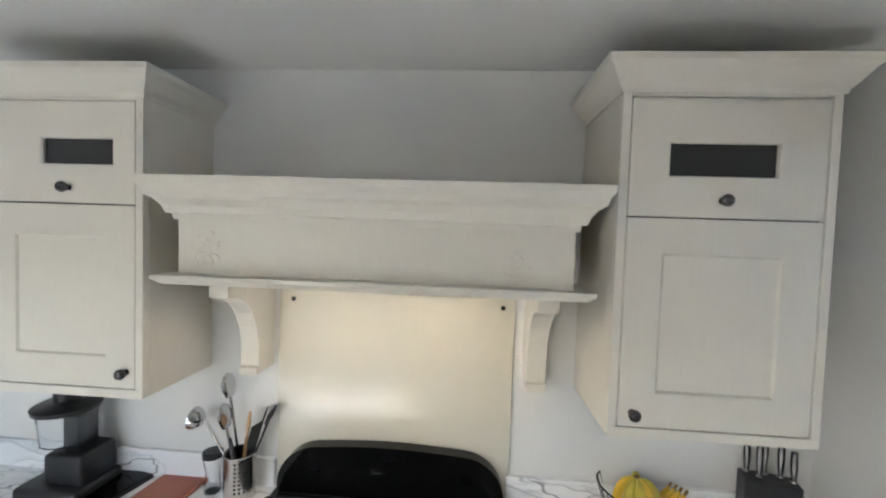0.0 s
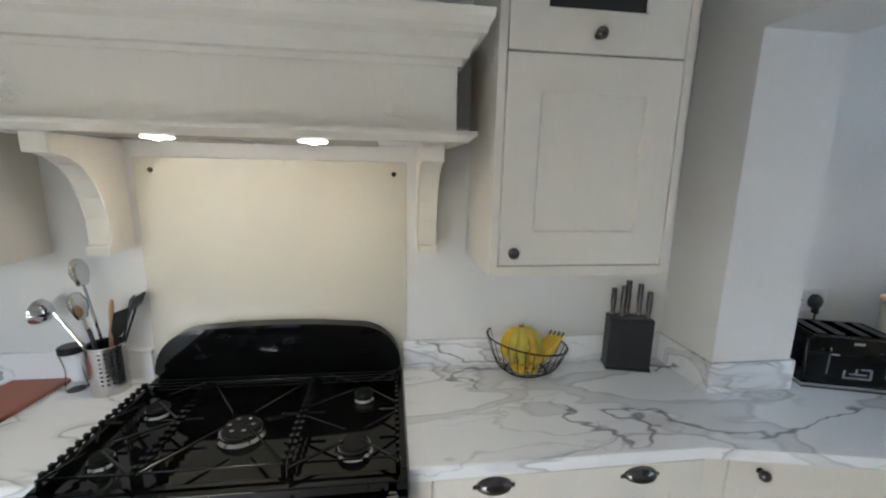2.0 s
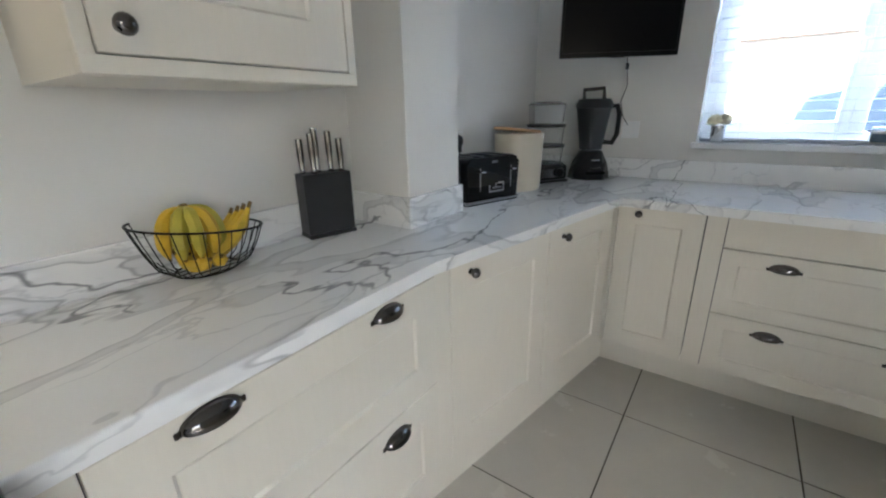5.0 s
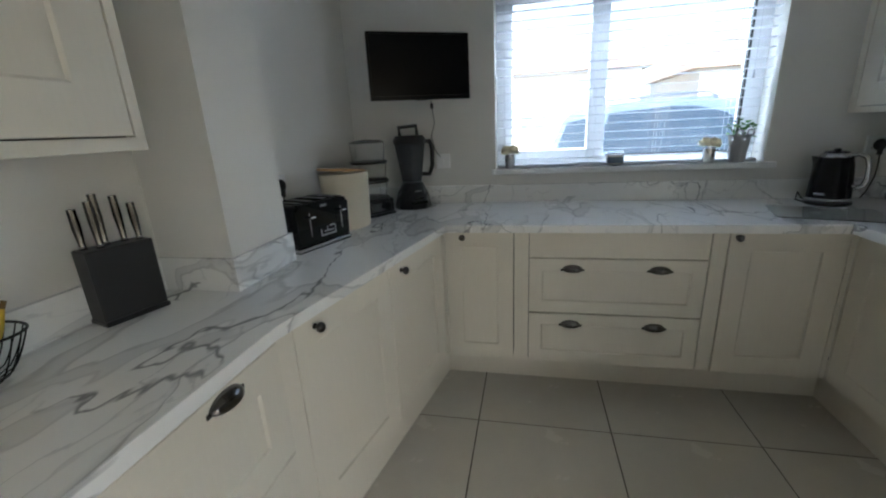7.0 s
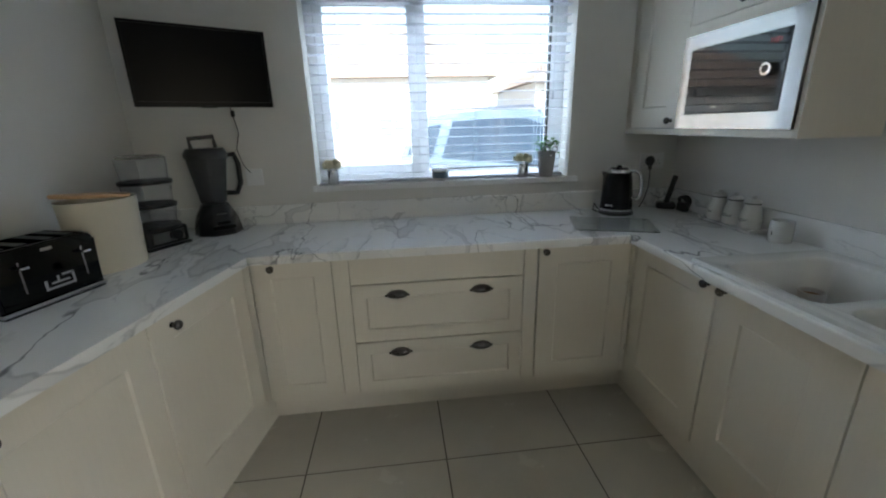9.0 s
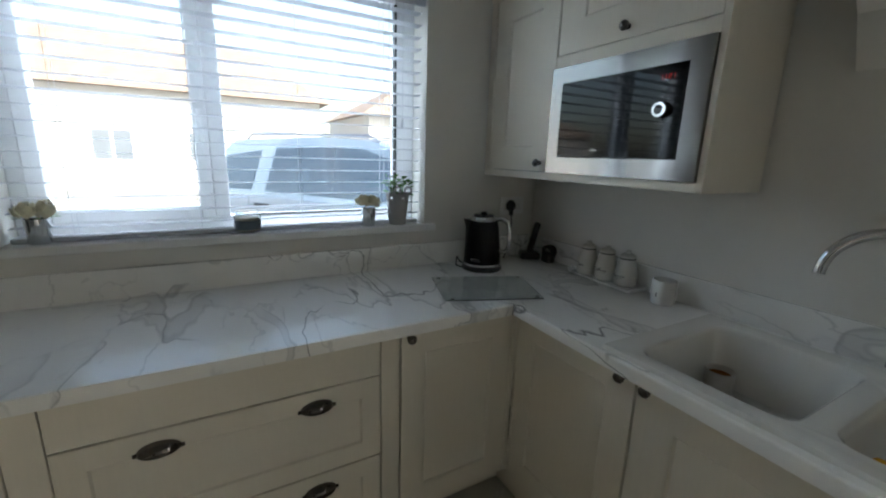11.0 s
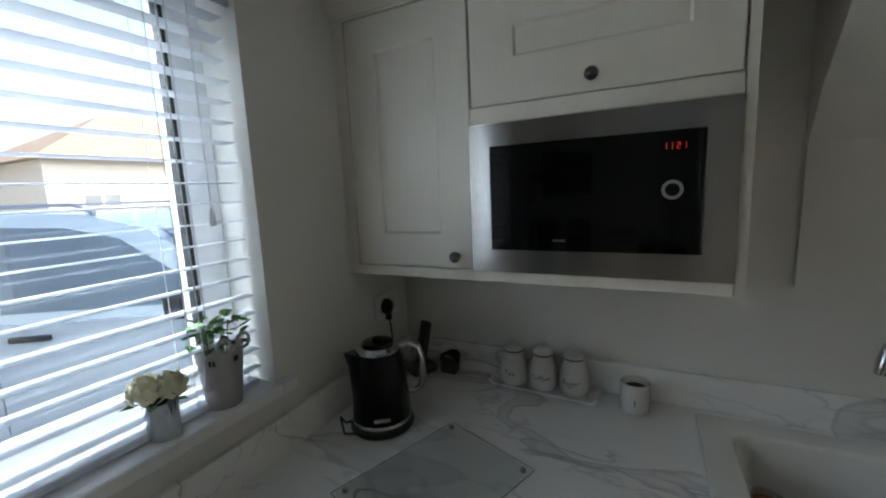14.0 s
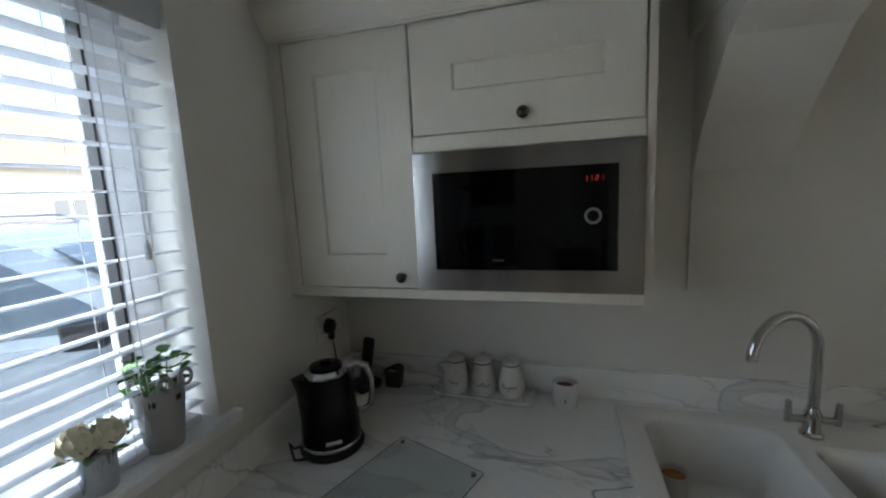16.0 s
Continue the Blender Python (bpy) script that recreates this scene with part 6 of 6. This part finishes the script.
def petal_head(bm, c, r, rnd):
    for k in range(26):
        a = k * 2.399963
        el = math.acos(1 - 1.25 * (k + 0.5) / 26)
        n = Vector((math.sin(el) * math.cos(a), math.sin(el) * math.sin(a), math.cos(el)))
        side = n.cross(Vector((0, 0, 1)) if abs(n.z) < 0.9 else Vector((1, 0, 0))).normalized()
        up = side.cross(n).normalized()
        p = c + n * r * (0.75 + 0.25 * rnd.random())
        w = r * (0.34 + 0.12 * rnd.random())
        tilt = n * r * 0.28
        vs = [p - up * w - n * r * 0.3, p - side * w * 0.85 + tilt * 0.2, p + up * w * 0.9 + tilt, p + side * w * 0.85 + tilt * 0.2, p + n * r * 0.04]
        vs = [bm.verts.new(v) for v in vs]
        for i in range(4):
            bm.faces.new((vs[i], vs[(i + 1) % 4], vs[4]))


def vase(x, y, seed, label):
    t = thing("flower_vase", label, "vase of flowers", pose(x, y, SZ), "flower vases on the window board")
    bm = bmesh.new()
    lathe(bm, [(0.026, 0.0), (0.028, 0.003), (0.032, 0.078), (0.030, 0.078), (0.027, 0.006), (0, 0.006)], 24)
    part("glass", bm, M_silver, t, smooth=True)
    rnd = random.Random(seed)
    for k in range(4):
        a = k * 1.57 + seed
        bm = bmesh.new()
        petal_head(bm, Vector((0.026 * math.cos(a), 0.030 * math.sin(a), 0.092 + 0.008 * rnd.random())), 0.030, rnd)
        part("flower_head", bm, M_petal, t, "cream artificial flower")
    bm = bmesh.new()
    for k in range(6):
        a = k * 1.05 + 0.4 + seed
        d = Vector((math.cos(a), math.sin(a), 0.15))
        s = Vector((-math.sin(a), math.cos(a), 0))
        c0 = d * 0.030 + Vector((0, 0, 0.078))
        vs = [bm.verts.new(v) for v in (c0, c0 + d * 0.018 + s * 0.010, c0 + d * 0.036 + Vector((0, 0, -0.004)), c0 + d * 0.018 - s * 0.010)]
        bm.faces.new(vs)
    part("leaves", bm, M_leaf, t, "small green leaves")
    return t


vase(3.115, 0.905, 1, "mirrored glass vase of cream flowers on the window board")
vase(3.105, -0.148, 2, "mirrored glass vase of cream flowers on the window board")
t = thing("candle_jar", "glass jar candle with a blue label on the window board", "candle", pose(3.118, 0.322, SZ))
M_wax = material("cream_wax", (0.70, 0.66, 0.55), 0.5)
M_blue = material("blue_grey_label", (0.10, 0.14, 0.18), 0.5)
bm = bmesh.new()
lathe(bm, [(0.036, 0.0), (0.044, 0.004), (0.046, 0.012), (0.046, 0.060), (0.042, 0.068), (0.043, 0.073), (0.041, 0.073), (0.043, 0.060), (0.043, 0.010), (0, 0.006)], 28)
part("jar", bm, M_clear, t, "clear glass jar", smooth=True)
bm = bmesh.new()
lathe(bm, [(0.0415, 0.008), (0.0415, 0.056), (0, 0.056)], 28)
part("wax", bm, M_wax, t, "cream wax", smooth=True)
bm = bmesh.new()
v0 = []
for k in range(13):
    a = radians(115 + 130 * k / 12)
    v0.append((bm.verts.new((0.0466 * math.cos(a), 0.0466 * math.sin(a), 0.014)), bm.verts.new((0.0466 * math.cos(a), 0.0466 * math.sin(a), 0.048))))
for p, q in zip(v0, v0[1:]):
    bm.faces.new((p[0], q[0], q[1], p[1]))
part("label", bm, M_blue, t, "blue-grey paper label")
bm = bmesh.new()
lathe(bm, [(0.036, 0.070), (0.044, 0.073), (0.042, 0.079), (0, 0.080)], 24)
part("lid", bm, M_clear, t, "clear glass lid", smooth=True)

t = thing("plant_pot", "grey tin plant pot with cut-out hearts and a green plant", "plant pot", pose(3.112, -0.285, SZ))
bm = bmesh.new()
n, hh = 48, 0.135
rows_ = 10
prev = None
for j in range(rows_ + 1):
    rr_ = 0.037 + 0.014 * j / rows_
    ring = []
    for i in range(n):
        a = 2 * math.pi * i / n
        z = hh * j / rows_
        if j == rows_:
            z += 0.008 * abs(math.sin(a * 6))
        ring.append(bm.verts.new((rr_ * math.cos(a), rr_ * math.sin(a), z)))
    if prev:
        for i in range(n):
            if j == rows_ - 1 and i % 8 in (0, 1):
                continue
            bm.faces.new((prev[i], prev[(i + 1) % n], ring[(i + 1) % n], ring[i]))
    else:
        bm.faces.new(ring)
    prev = ring
part("pot", bm, M_greypot, t, smooth=True)
bm = bmesh.new()
lathe(bm, [(0.046, 0.10), (0.0, 0.104)], 20)
part("soil", bm, M_stem, t, "dark soil")
for yy in (-0.030, 0.018):
    bm = bmesh.new()
    c = []
    for k in range(25):
        a = 2 * math.pi * k / 24
        c.append((-0.046, yy + 0.015 * math.cos(a), hh + 0.014 + 0.017 * math.sin(a)))
    tube(bm, c[:-1], 0.0042, 6, closed=True)
    part("handle_ring", bm, M_greypot, t, "cut-out heart tab", smooth=True)
bm = bmesh.new()
rnd = random.Random(11)
for k in range(46):
    a = rnd.uniform(0, 6.28)
    side_ = -1 if k % 2 else 1
    base_ = Vector((rnd.uniform(-0.03, 0.02), side_ * 0.030 + rnd.uniform(-0.022, 0.022), 0.128 + rnd.uniform(0, 0.085)))
    d = Vector((math.cos(a), math.sin(a), rnd.uniform(-0.2, 0.7))).normalized()
    s = d.cross(Vector((0, 0, 1))).normalized()
    L_ = rnd.uniform(0.020, 0.036)
    up_ = Vector((0, 0, 0.004))
    vs = [bm.verts.new(v) for v in (base_, base_ + d * L_ * 0.35 + s * L_ * 0.42 + up_, base_ + d * L_ * 0.75 + s * L_ * 0.30 + up_, base_ + d * L_, base_ + d * L_ * 0.75 - s * L_ * 0.30 + up_, base_ + d * L_ * 0.35 - s * L_ * 0.42 + up_)]
    mid = bm.verts.new(base_ + d * L_ * 0.5 - up_ * 0.3)
    for i in range(6):
        bm.faces.new((vs[i], vs[(i + 1) % 6], mid))
part("leaves", bm, M_leaf, t, "small bright green leaves")
bm = bmesh.new()
for k in range(9):
    side_ = -1 if k % 2 else 1
    x, y = rnd.uniform(-0.02, 0.02), side_ * 0.026 + rnd.uniform(-0.01, 0.01)
    tube(bm, [(x * 0.5, y * 0.5, 0.10), (x, y, 0.15), (x * 1.3, y * 1.2, 0.175 + rnd.uniform(0, 0.02))], 0.0013, 5)
part("stems", bm, M_leaf, t)

# ---- floor tiles, children of the floor ----
TP = 0.605
bm = bmesh.new()
box(bm, -0.2995, 0.2995, -0.2995, 0.2995, -0.002, 0.0, bevel=0.0)
first = None
tile_mesh = None
for i in range(-8, 2):
    for j in range(-3, 3):
        cx, cy = 2.28 + (i + 0.5) * TP, 1.02 + (j - 0.5) * TP
        if cy < -1.2 or cy > 2.1 or cx < -2.3 or cx > 3.0:
            continue
        if tile_mesh is None:
            bmesh.ops.recalc_face_normals(bm, faces=bm.faces)
            tile_mesh = bpy.data.meshes.new("tile")
            bm.to_mesh(tile_mesh)
            bm.free()
            tile_mesh.materials.append(M_tile)
        o = new("tile", tile_mesh)
        o.parent = floor
        o.location = (cx, cy, 0.0)
